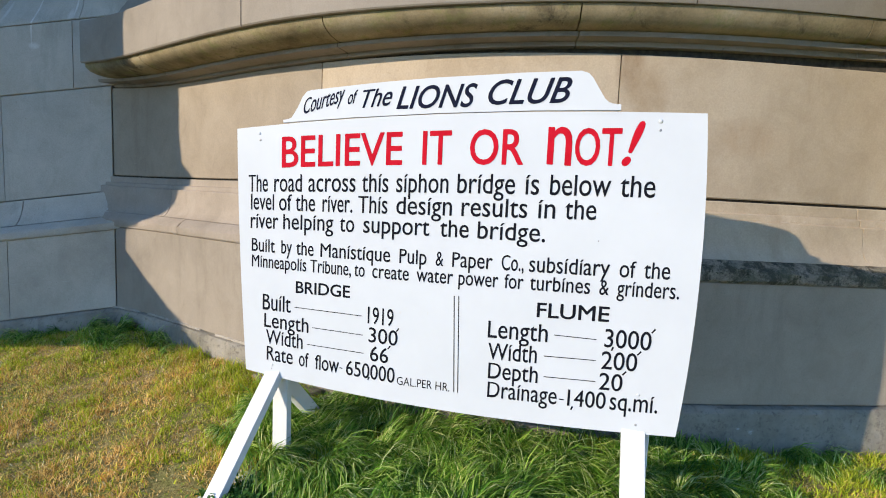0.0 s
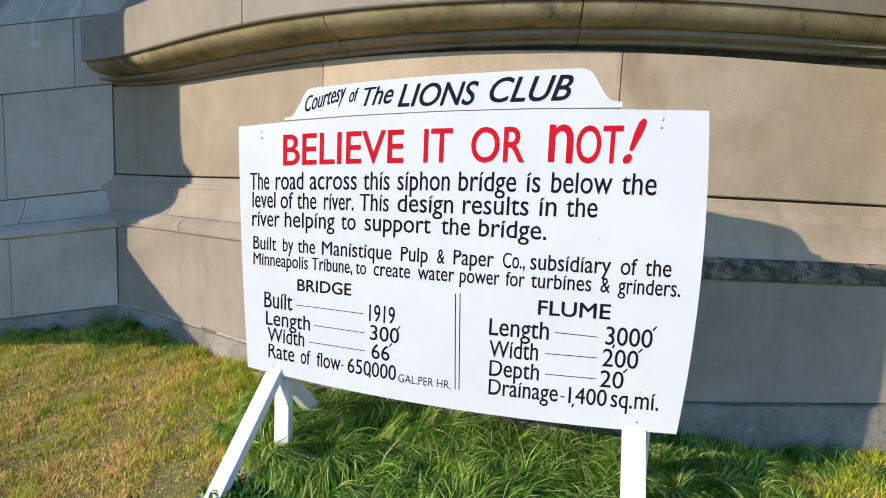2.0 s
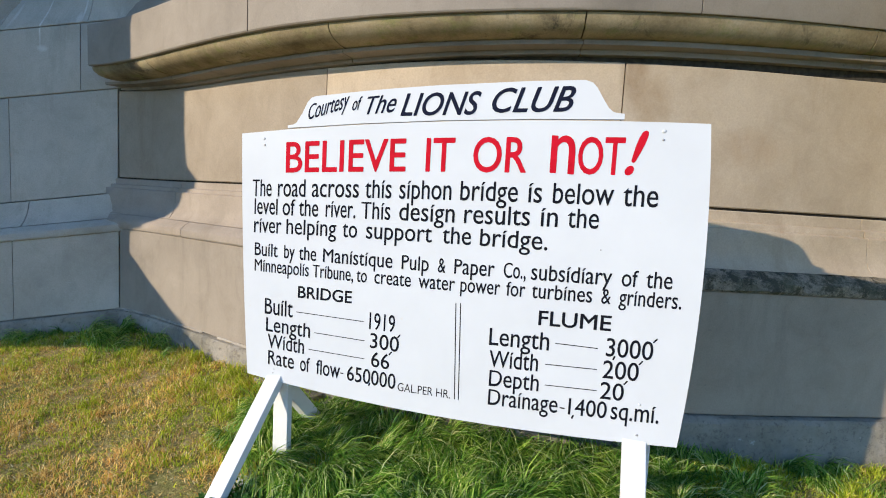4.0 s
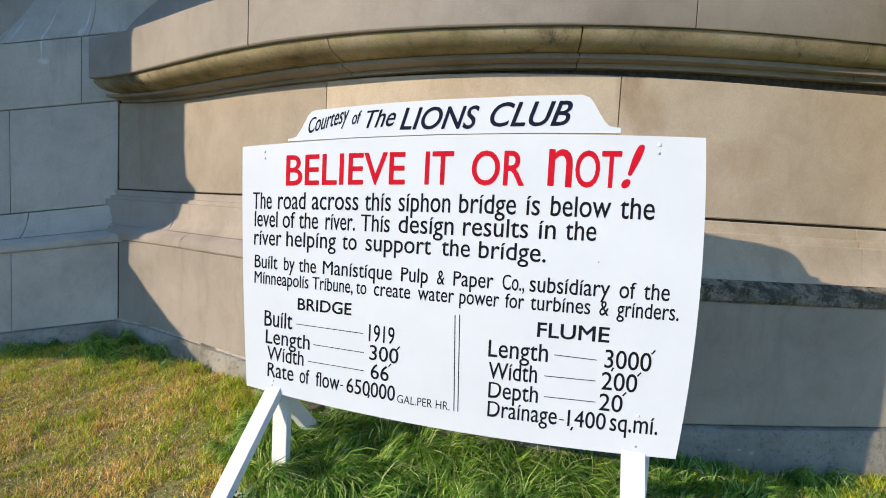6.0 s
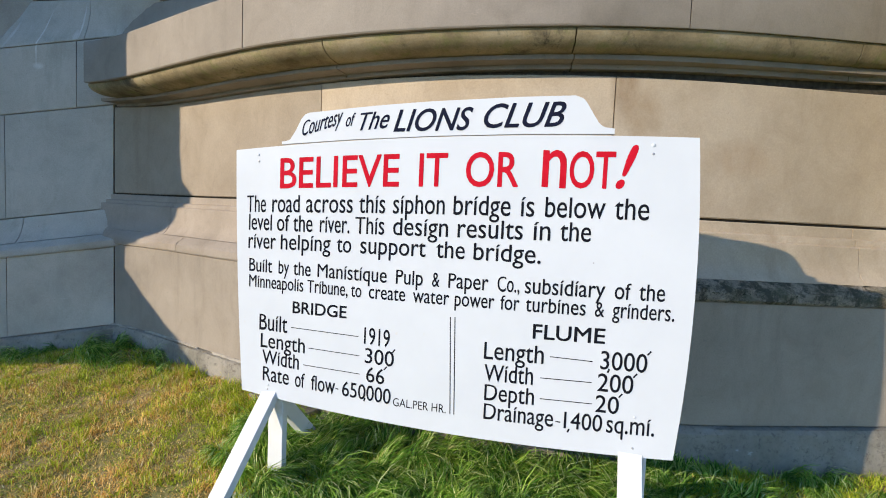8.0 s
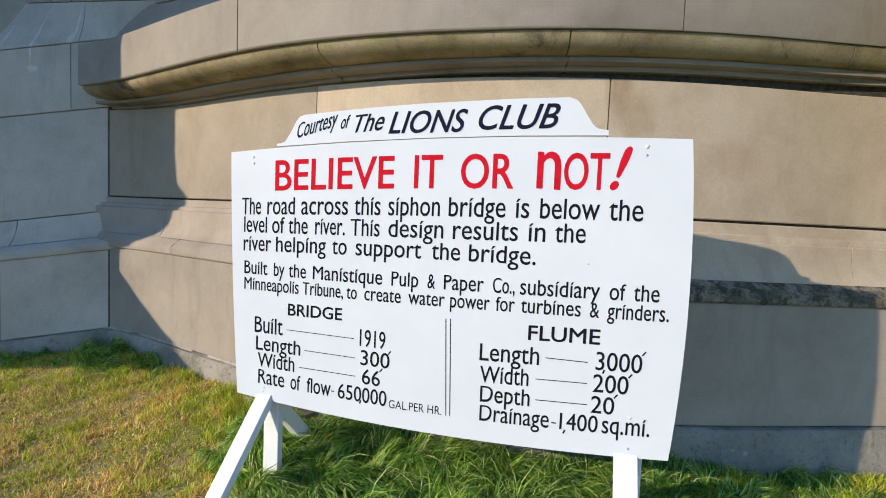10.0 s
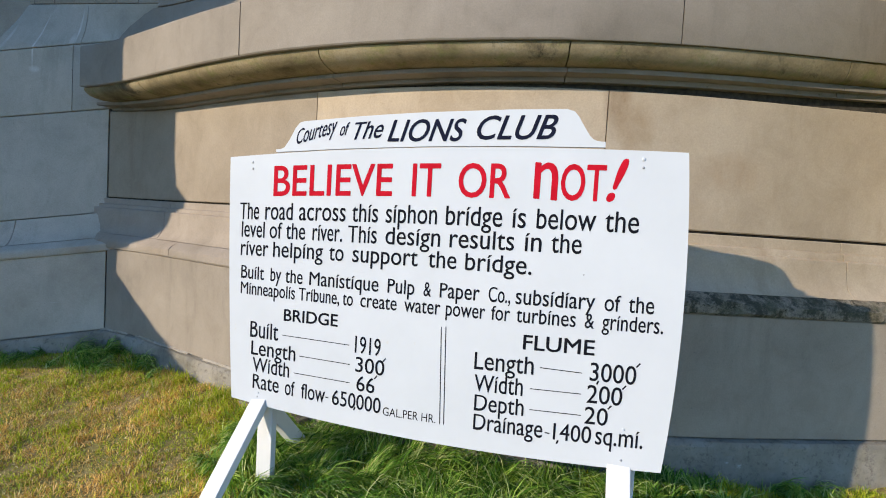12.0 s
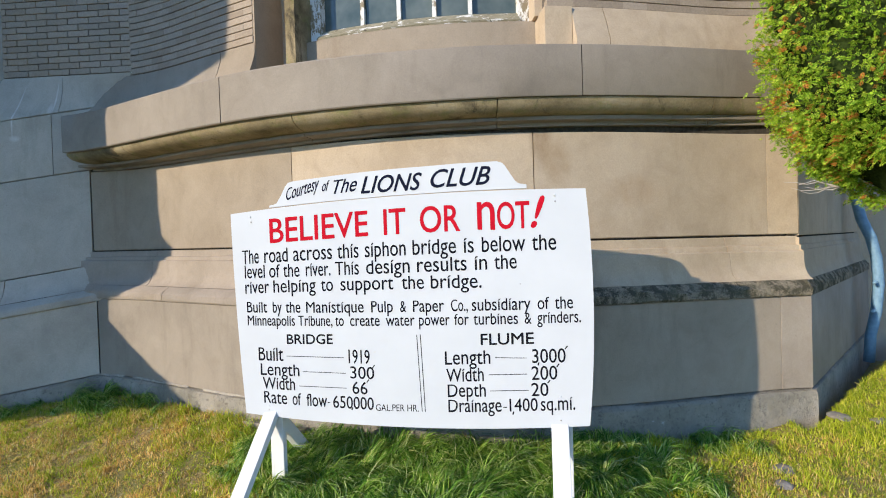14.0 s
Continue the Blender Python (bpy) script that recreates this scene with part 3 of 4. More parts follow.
# ---- ground ----
def ground_z(x, y):
    """Height of the lawn; numpy arrays or numbers."""
    foot = np.interp(x, [-6, -5.1, -4.3, -3.9, -3.3, -2.45, -1.07, -0.28, 0.5, 1.15, 1.57, 1.97, 3.0, 5.0], [-0.25, -0.18, -0.03, 0.02, -0.04, -0.035, -0.115, -0.13, -0.145, -0.195, -0.19, -0.13, -0.05, 0.0])
    w = np.clip((face_y(x) - np.asarray(y)) / 1.6, 0, 1)
    w = w * w * (3 - 2 * w)
    roll = 0.012 * np.sin(2.3 * np.asarray(x) + 1.1) * np.cos(1.9 * np.asarray(y))
    # ground lowered along the foot of the canted return, added to put it in deeper shade
    q = (np.asarray(y) + 0.05) * math.sin(SUN_AZ) - (np.asarray(x) - 1.86) * math.cos(SUN_AZ)
    bed = np.clip(q / 0.2, 0, 1) * np.clip((np.asarray(x) - 1.84) / 0.15, 0, 1)
    return foot * (1 - w) + (-0.2) * w + roll - 0.3 * bed


def make_ground():
    near_x, near_y = np.linspace(-6.5, 6.5, 131), np.linspace(-6.0, 4.0, 101)
    xs = np.concatenate([[-900, -200, -60, -20], near_x, [20, 60, 200, 900]])
    ys = np.concatenate([[-900, -200, -60, -20], near_y, [20, 60, 200, 900]])
    gx, gy = np.meshgrid(xs, ys)
    gz = ground_z(gx, gy)
    verts = np.stack([gx, gy, gz], -1).reshape(-1, 3)
    w, h = len(xs), len(ys)
    faces = [(j * w + i, j * w + i + 1, (j + 1) * w + i + 1, (j + 1) * w + i) for j in range(h - 1) for i in range(w - 1)]
    ob = new("ground", mesh_from("ground", verts.tolist(), faces, soil_mat, True))
    tagged(ob, "uneven lawn soil with thatch", "ground", kind="structure")


make_ground()


def blades(name, x, y, z, length, width, lean, way, mat, label, rng):
    """Thin bent grass blades rooted at x, y, z, each bowing over towards its way."""
    n = len(x)
    a = way + np.pi / 2 + rng.uniform(-0.9, 0.9, n)
    side = np.stack([np.cos(a), np.sin(a), rng.uniform(-0.3, 0.3, n)], 1) * (width / 2)[:, None]
    out = np.stack([np.cos(way), np.sin(way), np.zeros(n)], 1)
    root = np.stack([x, y, z - 0.006], 1)
    verts = [root - side, root + side]
    for f, k in ((0.4, 0.95), (0.75, 0.7)):
        ang = lean * (0.25 + 0.75 * f)
        p = root + out * (length * f * np.sin(ang))[:, None]
        p[:, 2] += length * f * np.cos(ang)
        verts += [p + side * k, p - side * k]
    tip = root + out * (length * np.sin(lean) * 1.0)[:, None]
    tip[:, 2] += length * np.cos(lean)
    verts = np.stack(verts + [tip], 1).reshape(-1, 3)
    base = np.arange(n) * 7
    quads = np.concatenate([np.stack([base, base + 1, base + 2, base + 3], 1), np.stack([base + 3, base + 2, base + 4, base + 5], 1)])
    tris = np.stack([base + 5, base + 4, base + 6], 1)
    loops = np.concatenate([quads.ravel(), tris.ravel()])
    starts = np.concatenate([np.arange(2 * n) * 4, 8 * n + np.arange(n) * 3])
    me = bpy.data.meshes.new(name)
    me.vertices.add(len(verts))
    me.vertices.foreach_set("co", verts.astype(np.float32).ravel())
    me.loops.add(len(loops))
    me.loops.foreach_set("vertex_index", loops.astype(np.int32))
    me.polygons.add(3 * n)
    me.polygons.foreach_set("loop_start", starts.astype(np.int32))
    me.update(calc_edges=True)
    me.materials.append(mat)
    ob = new(name, me)
    return tagged(ob, label, "grass", kind="stuff")


def inside_lawn(x, y):
    """In front of all the walls."""
    a = face_y(x) - y > 0.22
    b = (x - W0.x) * WN.x + (y - W0.y) * WN.y > 0.2
    c = (x - R0.x) * RN.x + (y - R0.y) * RN.y > 0.12
    return b & (a & (x < 2.12) | (c & (x >= 1.98)))


def from_bay(x, y):
    return 0.94 * (face_y(x) - y)


def waves(x, y, terms):
    return sum(am * np.sin(fx * x + fy * y + ph) for fx, fy, ph, am in terms)


def lawn():
    rng = np.random.default_rng(4)

    def scatter(n):
        x, y = rng.uniform(-5.2, 3.9, n), rng.uniform(-2.2, 1.9, n)
        ok = inside_lawn(x, y)
        return x[ok], y[ok]

    def lushness(x, y):
        bed = np.clip(1.35 - np.hypot((x + 0.7) / 1.25, (y + 0.85) / 0.6), 0, 1) * 2.0
        corner = np.clip(1.0 - from_bay(x, y) / 0.6, 0, 1) * np.clip((1.6 - x), 0, 1) * np.interp(x, [-4.0, -3.55, -3.2, -2.1, -1.6], [1.0, 0.85, 0.0, 0.0, 0.9])
        return np.clip(np.maximum(bed, corner) + 0.25 * waves(x, y, ((7.0, 5.0, 0.0, 1), (-11.0, 9.0, 2.0, 0.7))) * (bed + corner > 0.02), 0, 1)

    # mown turf: tufts of a few blades
    x, y = scatter(135000)
    bare = np.hypot((x + 2.043) / 0.2, (y + 1.53) / 0.11) + 0.35 * waves(x, y, ((23.0, 11.0, 0.0, 0.6), (-17.0, 31.0, 1.0, 0.5)))
    # grass is thinned over the lowered ground to keep it dark
    sunk = ((y + 0.05) * math.sin(SUN_AZ) - (x - 1.86) * math.cos(SUN_AZ) > 0.04) & (x > 1.89)
    keep = (rng.random(len(x)) < np.clip(bare - 0.25, 0.12, 1)) & ~(sunk & (rng.random(len(x)) < 0.85))
    x, y = x[keep], y[keep]
    dryness = 0.6 + 0.13 * waves(x, y, ((1.7, 1.1, 0.3, 1.0), (-2.9, 3.7, 1.9, 0.9), (6.1, 4.3, 4.0, 0.9), (9.0, -11.0, 2.2, 0.9), (19.0, 23.0, 0.7, 0.7)))
    dryness += 0.13 * np.clip(-x - 1.9, -0.8, 1.0) + 0.34 * np.clip(from_bay(x, y) - 1.0, -0.7, 0.6) - 0.6 * lushness(x, y) - 0.16 * np.clip(x - 0.2, 0, 1) - 0.12 * np.interp(x, [-3.6, -3.0, -1.6], [0.0, 1.0, 1.0]) * np.clip(1.6 - from_bay(x, y), 0, 1)
    dry = rng.random(len(x)) < np.clip(dryness, 0.03, 0.88)
    tall = np.clip(1.0 + 0.35 * waves(x, y, ((13.0, 9.0, 0.5, 0.8), (-21.0, 15.0, 1.5, 0.7), (5.0, -7.0, 2.5, 0.6))), 0.45, 1.6) * 0.66
    tall *= 1 + 0.9 * np.clip(1.25 - from_bay(x, y) / 0.6, 0, 1) * np.interp(x, [-3.6, -3.0, -1.8, -1.3], [0.0, 1.0, 1.0, 0.3])
    for sel, mat, lo, hi, w, l0, l1, each, nm, lb in (
        (~dry, green_grass, 0.03, 0.085, 0.0042, 0.25, 1.45, 4, "lawn_grass", "short green lawn grass with yellowing blades"),
        (dry, dry_grass, 0.022, 0.066, 0.0042, 0.25, 1.45, 4, "dry_grass", "dry straw-coloured lawn grass lying flat"),
    ):
        xx, yy = np.repeat(x[sel], each), np.repeat(y[sel], each)
        k = len(xx)
        way = np.repeat(rng.uniform(0, 2 * np.pi, k // each), each) + rng.normal(0, 0.8, k)
        xx, yy = xx + rng.normal(0, 0.012, k), yy + rng.normal(0, 0.012, k)
        blades(nm, xx, yy, ground_z(xx, yy), np.repeat(tall[sel], each) * rng.uniform(lo, hi, k), w * rng.uniform(0.6, 1.3, k), rng.uniform(l0, l1, k), way, mat, lb, rng)
    # thinner lawn away from the building
    for mat, nm, lb, k in ((green_grass, "outer_lawn_grass", "thin green lawn grass away from the building", 34000), (dry_grass, "outer_dry_grass", "thin dry lawn grass away from the building", 26000)):
        ox, oy = rng.uniform(-9, 8, k), rng.uniform(-8, 1.8, k)
        out = ((oy < -2.15) | (ox > 3.85)) & inside_lawn(ox, oy)
        ox, oy = ox[out], oy[out]
        k = len(ox)
        blades(nm, ox, oy, ground_z(ox, oy), rng.uniform(0.04, 0.1, k), rng.uniform(0.01, 0.018, k), rng.uniform(0.4, 1.4, k), rng.uniform(0, 2 * np.pi, k), mat, lb, rng)
    # long grass: a low mat of it, and combed tussocks that lie over one another
    x, y = scatter(40000)
    lush = lushness(x, y)
    sel = rng.random(len(x)) < lush
    x, y, lush = x[sel], y[sel], lush[sel]
    each = 3
    xx, yy = np.repeat(x, each) + rng.normal(0, 0.01, each * len(x)), np.repeat(y, each) + rng.normal(0, 0.01, each * len(x))
    k = len(xx)
    roots, length, width, lean, way = [np.stack([xx, yy, ground_z(xx, yy)], 1)], [rng.uniform(0.05, 0.13, k)], [0.0052 * rng.uniform(0.6, 1.3, k)], [np.clip(rng.normal(0.8, 0.35, k), 0.1, 1.5)], [rng.uniform(0, 2 * np.pi, k)]
    tx, ty = scatter(7200)
    big = lushness(tx, ty)
    ok = rng.random(len(tx)) < big * 0.95
    tx, ty, big = tx[ok], ty[ok], big[ok]
    comb = -0.1 + 1.1 * waves(tx, ty, ((3.1, 2.2, 1.0, 1.0), (-5.0, 6.0, 0.0, 0.8))) + rng.normal(0, 0.45, len(tx))
    size = rng.uniform(0.6, 1.35, len(tx)) * (0.55 + 0.45 * big)
    each = 76
    n = len(tx) * each
    sx, sy, sz, cw = np.repeat(tx, each), np.repeat(ty, each), np.repeat(size, each), np.repeat(comb, each)
    ra, rr = rng.uniform(0, 2 * np.pi, n), 0.055 * sz * np.sqrt(rng.random(n))
    xx, yy = sx + rr * np.cos(ra), sy + rr * np.sin(ra)
    roots.append(np.stack([xx, yy, ground_z(xx, yy) + 0.075 * sz * (1 - (rr / (0.056 * sz)) ** 2)], 1))
    length.append(0.17 * sz * rng.uniform(0.55, 1.2, n))
    width.append(0.0047 * rng.uniform(0.6, 1.35, n))
    lean.append(np.clip(1.2 + 9.0 * rr + rng.normal(0.2, 0.3, n), 0.4, 2.1))
    way.append(cw + 0.3 * np.sin(ra - cw) + rng.normal(0, 0.38, n))
    roots = np.concatenate(roots)
    ok = inside_lawn(roots[:, 0], roots[:, 1])
    blades("long_grass", roots[ok, 0], roots[ok, 1], roots[ok, 2], np.concatenate(length)[ok], np.concatenate(width)[ok], np.concatenate(lean)[ok], np.concatenate(way)[ok], long_grass, "long unmown green grass under the sign", rng)
    # broad-leaved weeds by the foot of the stand
    k = 700
    xx, yy = -1.58 + rng.normal(0, 0.09, k), -1.59 + rng.normal(0, 0.07, k)
    blades("weeds", xx, yy, ground_z(xx, yy) + rng.uniform(0.0, 0.05, k), rng.uniform(0.02, 0.045, k), rng.uniform(0.012, 0.022, k), rng.uniform(0.3, 1.4, k), rng.uniform(0, 2 * np.pi, k), weed_green, "dark broad-leaved weeds among the grass", rng)


lawn()


def moss():
    """Crumbled moss and dirt along the weathering of the bay."""
    rng = np.random.default_rng(9)
    k = 2600
    sp = rng.uniform(0.55, 3.3, k)
    dd = rng.uniform(0.12, 0.2, k)
    patch = 0.5 + 0.5 * waves(sp, dd, ((4.0, 0.0, 0.3, 0.5), (11.0, 40.0, 1.0, 0.4), (27.0, 90.0, 2.0, 0.3))) - 0.25 * (sp - 1.8)
    sel = rng.random(k) < np.clip(patch, 0, 1) ** 1.5
    sp, dd = sp[sel], dd[sel]
    p = np.array([bay(a, b * 0.9, 1.0 - 0.6 * (b - 0.02) * 0.9) for a, b in zip(sp.tolist(), dd.tolist())])
    n = len(p)
    blades("moss", p[:, 0], p[:, 1], p[:, 2] - 0.008, rng.uniform(0.008, 0.022, n), rng.uniform(0.008, 0.02, n), rng.uniform(0.2, 1.4, n), rng.uniform(0, 2 * np.pi, n), moss_mat, "dark crumbly moss on the weathered stone ledge", rng)


moss()

# ---- the sign ----
SIGN = pose(-1.8407, -1.2560, 0.3237, 0, 0, -1.219)
SW = 2.0329
sign = empty("sign_board", SIGN)
tagged(sign, "white painted wooden information sign with black and red lettering", "sign")


def on_sign(u, v, out=0.0):
    """A place on the sign: u along, v up, out towards the viewer."""
    return Vector((u, -out, v))



def board():
    """A sheet whose corners and bellied edges are shaped to fit the camera's view."""
    corner = [Vector((-0.026, 0, 1.198)), Vector((2.037, 0, 1.245)), Vector((2.029, 0, 0.007)), Vector((0.031, 0, -0.0065))]
    belly = [Vector((0, 0, 0.0334)), Vector((0.0297, 0, 0)), Vector((0, 0, -0.0467)), Vector((-0.0099, 0, 0))]
    rim = [corner[i].lerp(corner[(i + 1) % 4], k / 16) + belly[i] * 4 * (k / 16) * (1 - k / 16) for i in range(4) for k in range(16)]
    bm = bmesh.new()
    face = bm.faces.new([bm.verts.new(p) for p in rim])
    ext = bmesh.ops.extrude_face_region(bm, geom=[face])
    bmesh.ops.translate(bm, vec=(0, 0.02, 0), verts=[e for e in ext["geom"] if isinstance(e, bmesh.types.BMVert)])
    bmesh.ops.recalc_face_normals(bm, faces=bm.faces[:])
    part("board", bm, white_paint, sign)


board()


def header_board():
    outline = [(0.234, 1.226), (0.234, 1.238), (0.262, 1.242), (0.28, 1.249), (0.31, 1.291), (0.339, 1.344), (0.359, 1.365), (0.383, 1.372), (0.646, 1.391), (0.784, 1.399), (0.995, 1.408), (1.17, 1.411), (1.36, 1.415), (1.583, 1.414), (1.612, 1.403), (1.628, 1.385), (1.652, 1.345), (1.676, 1.307), (1.691, 1.293), (1.705, 1.287), (1.737, 1.283), (1.737, 1.262), (1.4, 1.265), (1.0, 1.26), (0.6, 1.246)]
    bm = bmesh.new()
    face = bm.faces.new([bm.verts.new((u, 0.0, v)) for u, v in outline])
    ext = bmesh.ops.extrude_face_region(bm, geom=[face])
    bmesh.ops.translate(bm, vec=(0, 0.02, 0), verts=[e for e in ext["geom"] if isinstance(e, bmesh.types.BMVert)])
    bmesh.ops.recalc_face_normals(bm, faces=bm.faces[:])
    part("header_board", bm, white_paint, sign, "shaped white header board")


header_board()

GLYPH = {}


def glyphs(body):
    """The outline mesh of a word at size 1: places and faces."""
    cu = bpy.data.curves.new("words", "FONT")
    cu.body = body
    cu.resolution_u = 4
    tmp = new("words", cu)
    bpy.context.view_layer.update()
    me = bpy.data.meshes.new_from_object(tmp.evaluated_get(bpy.context.evaluated_depsgraph_get()))
    bpy.data.objects.remove(tmp)
    bpy.data.curves.remove(cu)
    co = np.empty(len(me.vertices) * 3)
    me.vertices.foreach_get("co", co)
    polys = [tuple(p.vertices) for p in me.polygons]
    bpy.data.meshes.remove(me)
    return co.reshape(-1, 3), polys


for probe in "Hxd":
    GLYPH[probe] = float(glyphs(probe)[0][:, 1].max())


def letters(txt, u0, u1, base, cap, mat, weight=0.0, shear=0.0, tall=False, label=""):
    """Painted words from u0 to u1 over the baseline base(u), with capitals of height cap; weight widens the strokes.
    The sign painter's small letters are tall, and their stems as high as the capitals."""
    co, polys = glyphs(txt)
    small = any(ch.islower() for ch in txt)
    y = co[:, 1]
    if tall:
        yy = y / GLYPH["x"] * cap
    elif small:
        yy = np.interp(y, [-1, 0, GLYPH["x"], GLYPH["d"], 2 * GLYPH["d"]], [-1.05 * cap / GLYPH["H"], 0, 0.745 * cap, cap, 2.1 * cap])
    else:
        yy = y / GLYPH["H"] * cap
    yy = yy * (cap - 2 * weight) / cap + weight
    xx = co[:, 0] + shear * yy / cap * GLYPH["H"]
    xx = (xx - xx.min()) / (xx.max() - xx.min())
    uu = u0 + weight + (u1 - u0 - 2 * weight) * xx
    vv = base(uu) + yy
    shifts = [(0.0, 0.0)]
    if weight:
        shifts += [(weight * math.cos(math.pi * q / 4), weight * math.sin(math.pi * q / 4)) for q in range(8)]
    verts, faces = [], []
    for q, (du, dv) in enumerate(shifts):
        start = len(verts)
        verts += np.stack([uu + du, np.full(len(uu), -0.0006 - 0.00012 * q), vv + dv], 1).tolist()
        faces += [tuple(i + start for i in p) for p in polys]
    return part("lettering", mesh_from("lettering", verts, faces, mat), mat, sign, label)


def line(bend, cap, mat, words, weight):
    """A line of words over a baseline that bends as a + b u + c u^2."""
    for txt, u0, u1 in words:
        letters(txt, u0, u1, lambda u: bend[0] + bend[1] * u + bend[2] * u * u, cap, mat, weight)


def slope(u0, v0, u1, v1):
    return lambda u: v0 + (v1 - v0) * (u - u0) / (u1 - u0)


# header
letters("Courtesy", 0.345, 0.558, slope(0.342, 1.262, 0.555, 1.318), 0.068, navy_paint, 0.0006, 0.42)
letters("of", 0.572, 0.622, slope(0.57, 1.303, 0.618, 1.31), 0.056, navy_paint, 0.0006, 0.42)
letters("The", 0.645, 0.789, slope(0.645, 1.286, 0.789, 1.297), 0.078, navy_paint, 0.0009, 0.42)
letters("LIONS", 0.809, 1.17, slope(0.809, 1.279, 1.17, 1.283), 0.096, navy_paint, 0.0017, 0.36)
letters("CLUB", 1.216, 1.55, slope(1.216, 1.29, 1.55, 1.293), 0.099, navy_paint, 0.0017, 0.36)
# headline
line((1.0024, 0.055, -0.0162), 0.145, red_paint, [("BELIEVE", 0.229, 0.845), ("IT", 0.938, 1.068), ("OR", 1.149, 1.375), ("OT", 1.576, 1.749)], 0.0021)
letters("n", 1.469, 1.565, slope(1.469, 1.051, 1.565, 1.046), 0.149, red_paint, 0.0021, 0, True)
letters("!", 1.753, 1.829, slope(1.7, 1.051, 1.9, 1.051), 0.167, red_paint, 0.005, 0.45)
# text
line((0.8919, 0.0384, -0.0092), 0.082, black_paint, [("The", 0.042, 0.152), ("road", 0.188, 0.341), ("across", 0.376, 0.621), ("thís", 0.653, 0.783), ("síphon", 0.821, 1.062), ("brídge", 1.102, 1.348), ("ís", 1.391, 1.446), ("below", 1.49, 1.722), ("the", 1.756, 1.882)], 0.0004)
line((0.8068, 0.0158, 0.0013), 0.077, black_paint, [("level", 0.056, 0.188), ("of", 0.217, 0.287), ("the", 0.308, 0.413), ("ríver.", 0.453, 0.608), ("Thís", 0.637, 0.782), ("desígn", 0.825, 1.082), ("results", 1.125, 1.404), ("ín", 1.448, 1.516), ("the", 1.554, 1.674)], 0.0004)
line((0.7148, 0.025, -0.0073), 0.073, black_paint, [("ríver", 0.055, 0.213), ("helpíng", 0.241, 0.512), ("to", 0.545, 0.62), ("support", 0.666, 0.984), ("the", 1.032, 1.161), ("brídge.", 1.2, 1.483)], 0.0004)
line((0.6038, -0.0104, 0.0102), 0.064, black_paint, [("Buílt", 0.062, 0.195), ("by", 0.232, 0.291), ("the", 0.315, 0.41), ("Manístíque", 0.447, 0.803), ("Pulp", 0.848, 0.976), ("&", 1.019, 1.054), ("Paper", 1.094, 1.271), ("Co.,", 1.31, 1.403), ("subsídíary", 1.425, 1.741), ("of", 1.777, 1.837), ("the", 1.866, 1.959)], 0.0004)
line((0.5258, -0.0099, 0.0109), 0.060, black_paint, [("Mínneapolís", 0.063, 0.372), ("Tríbune,", 0.393, 0.609), ("to", 0.626, 0.679), ("create", 0.717, 0.896), ("water", 0.932, 1.101), ("power", 1.126, 1.3), ("for", 1.326, 1.406), ("turbínes", 1.432, 1.672), ("&", 1.707, 1.743), ("grínders.", 1.773, 1.997)], 0.0004)
line((0.4117, 0.0113, 0.0), 0.058, black_paint, [("BRIDGE", 0.316, 0.607)], 0.0012)
line((0.3677, 0.0376, 0.0), 0.062, black_paint, [("FLUME", 1.468, 1.753)], 0.0012)
line((0.3163, -0.0104, 0.0), 0.079, black_paint, [("Buílt", 0.128, 0.289), ("1919", 0.701, 0.829)], 0.0004)
line((0.2291, -0.0108, 0.0), 0.070, black_paint, [("Length", 0.138, 0.389), ("300", 0.708, 0.853)], 0.0004)
line((0.1481, -0.0204, 0.0), 0.071, black_paint, [("Wídth", 0.149, 0.358), ("66", 0.718, 0.809)], 0.0004)
line((0.0671, -0.0415, 0.0165), 0.071, black_paint, [("Rate", 0.154, 0.304), ("of", 0.339, 0.393), ("flow", 0.429, 0.558), ("650000", 0.596, 0.844)], 0.0004)
line((0.0205, 0.0222, 0.0), 0.038, black_paint, [("GAL.PER HR.", 0.856, 1.108)], 0.0)
line((0.2605, 0.0404, 0.0), 0.074, black_paint, [("Length", 1.267, 1.518), ("3000", 1.741, 1.914)], 0.0004)
line((0.1511, 0.0512, 0.0), 0.073, black_paint, [("Wídth", 1.272, 1.479), ("200", 1.735, 1.869)], 0.0004)
line((0.0728, 0.0466, 0.0), 0.070, black_paint, [("Depth", 1.277, 1.488), ("20", 1.732, 1.821)], 0.0004)
line((0.0473, -0.0373, 0.0302), 0.069, black_paint, [("Draínage", 1.278, 1.571), ("1400", 1.614, 1.763), ("sq.mí.", 1.779, 1.956)], 0.0004)


def rule(u0, v0, u1, v1, w):
    a, b = on_sign(u0, v0), on_sign(u1, v1)
    dirn = (b - a).normalized()
    s = Vector((-dirn.z, 0, dirn.x)) * w / 2
    o = Vector((0, -0.0008, 0))
    part("rule", mesh_from("rule", [a - s + o, b - s + o, b + s + o, a + s + o], [(0, 1, 2, 3)], black_paint), black_paint, sign)


for u0, v0, u1, v1 in ((0.31, 0.344, 0.672, 0.34), (0.41, 0.254, 0.68, 0.25), (0.383, 0.168, 0.684, 0.164), (1.543, 0.356, 1.711, 0.357), (1.508, 0.262, 1.713, 0.271), (1.512, 0.174, 1.718, 0.184)):
    rule(u0, v0, u1, v1, 0.0035)
for u0, v0, u1, v1 in ((0.561, 0.077, 0.577, 0.076), (1.58, 0.088, 1.6, 0.088)):
    rule(u0, v0, u1, v1, 0.005)
for u, v in ((1.912, 0.408), (0.844, 0.285), (1.867, 0.313), (0.806, 0.2), (1.818, 0.225)):
    rule(u, v, u + 0.013, v + 0.017, 0.006)
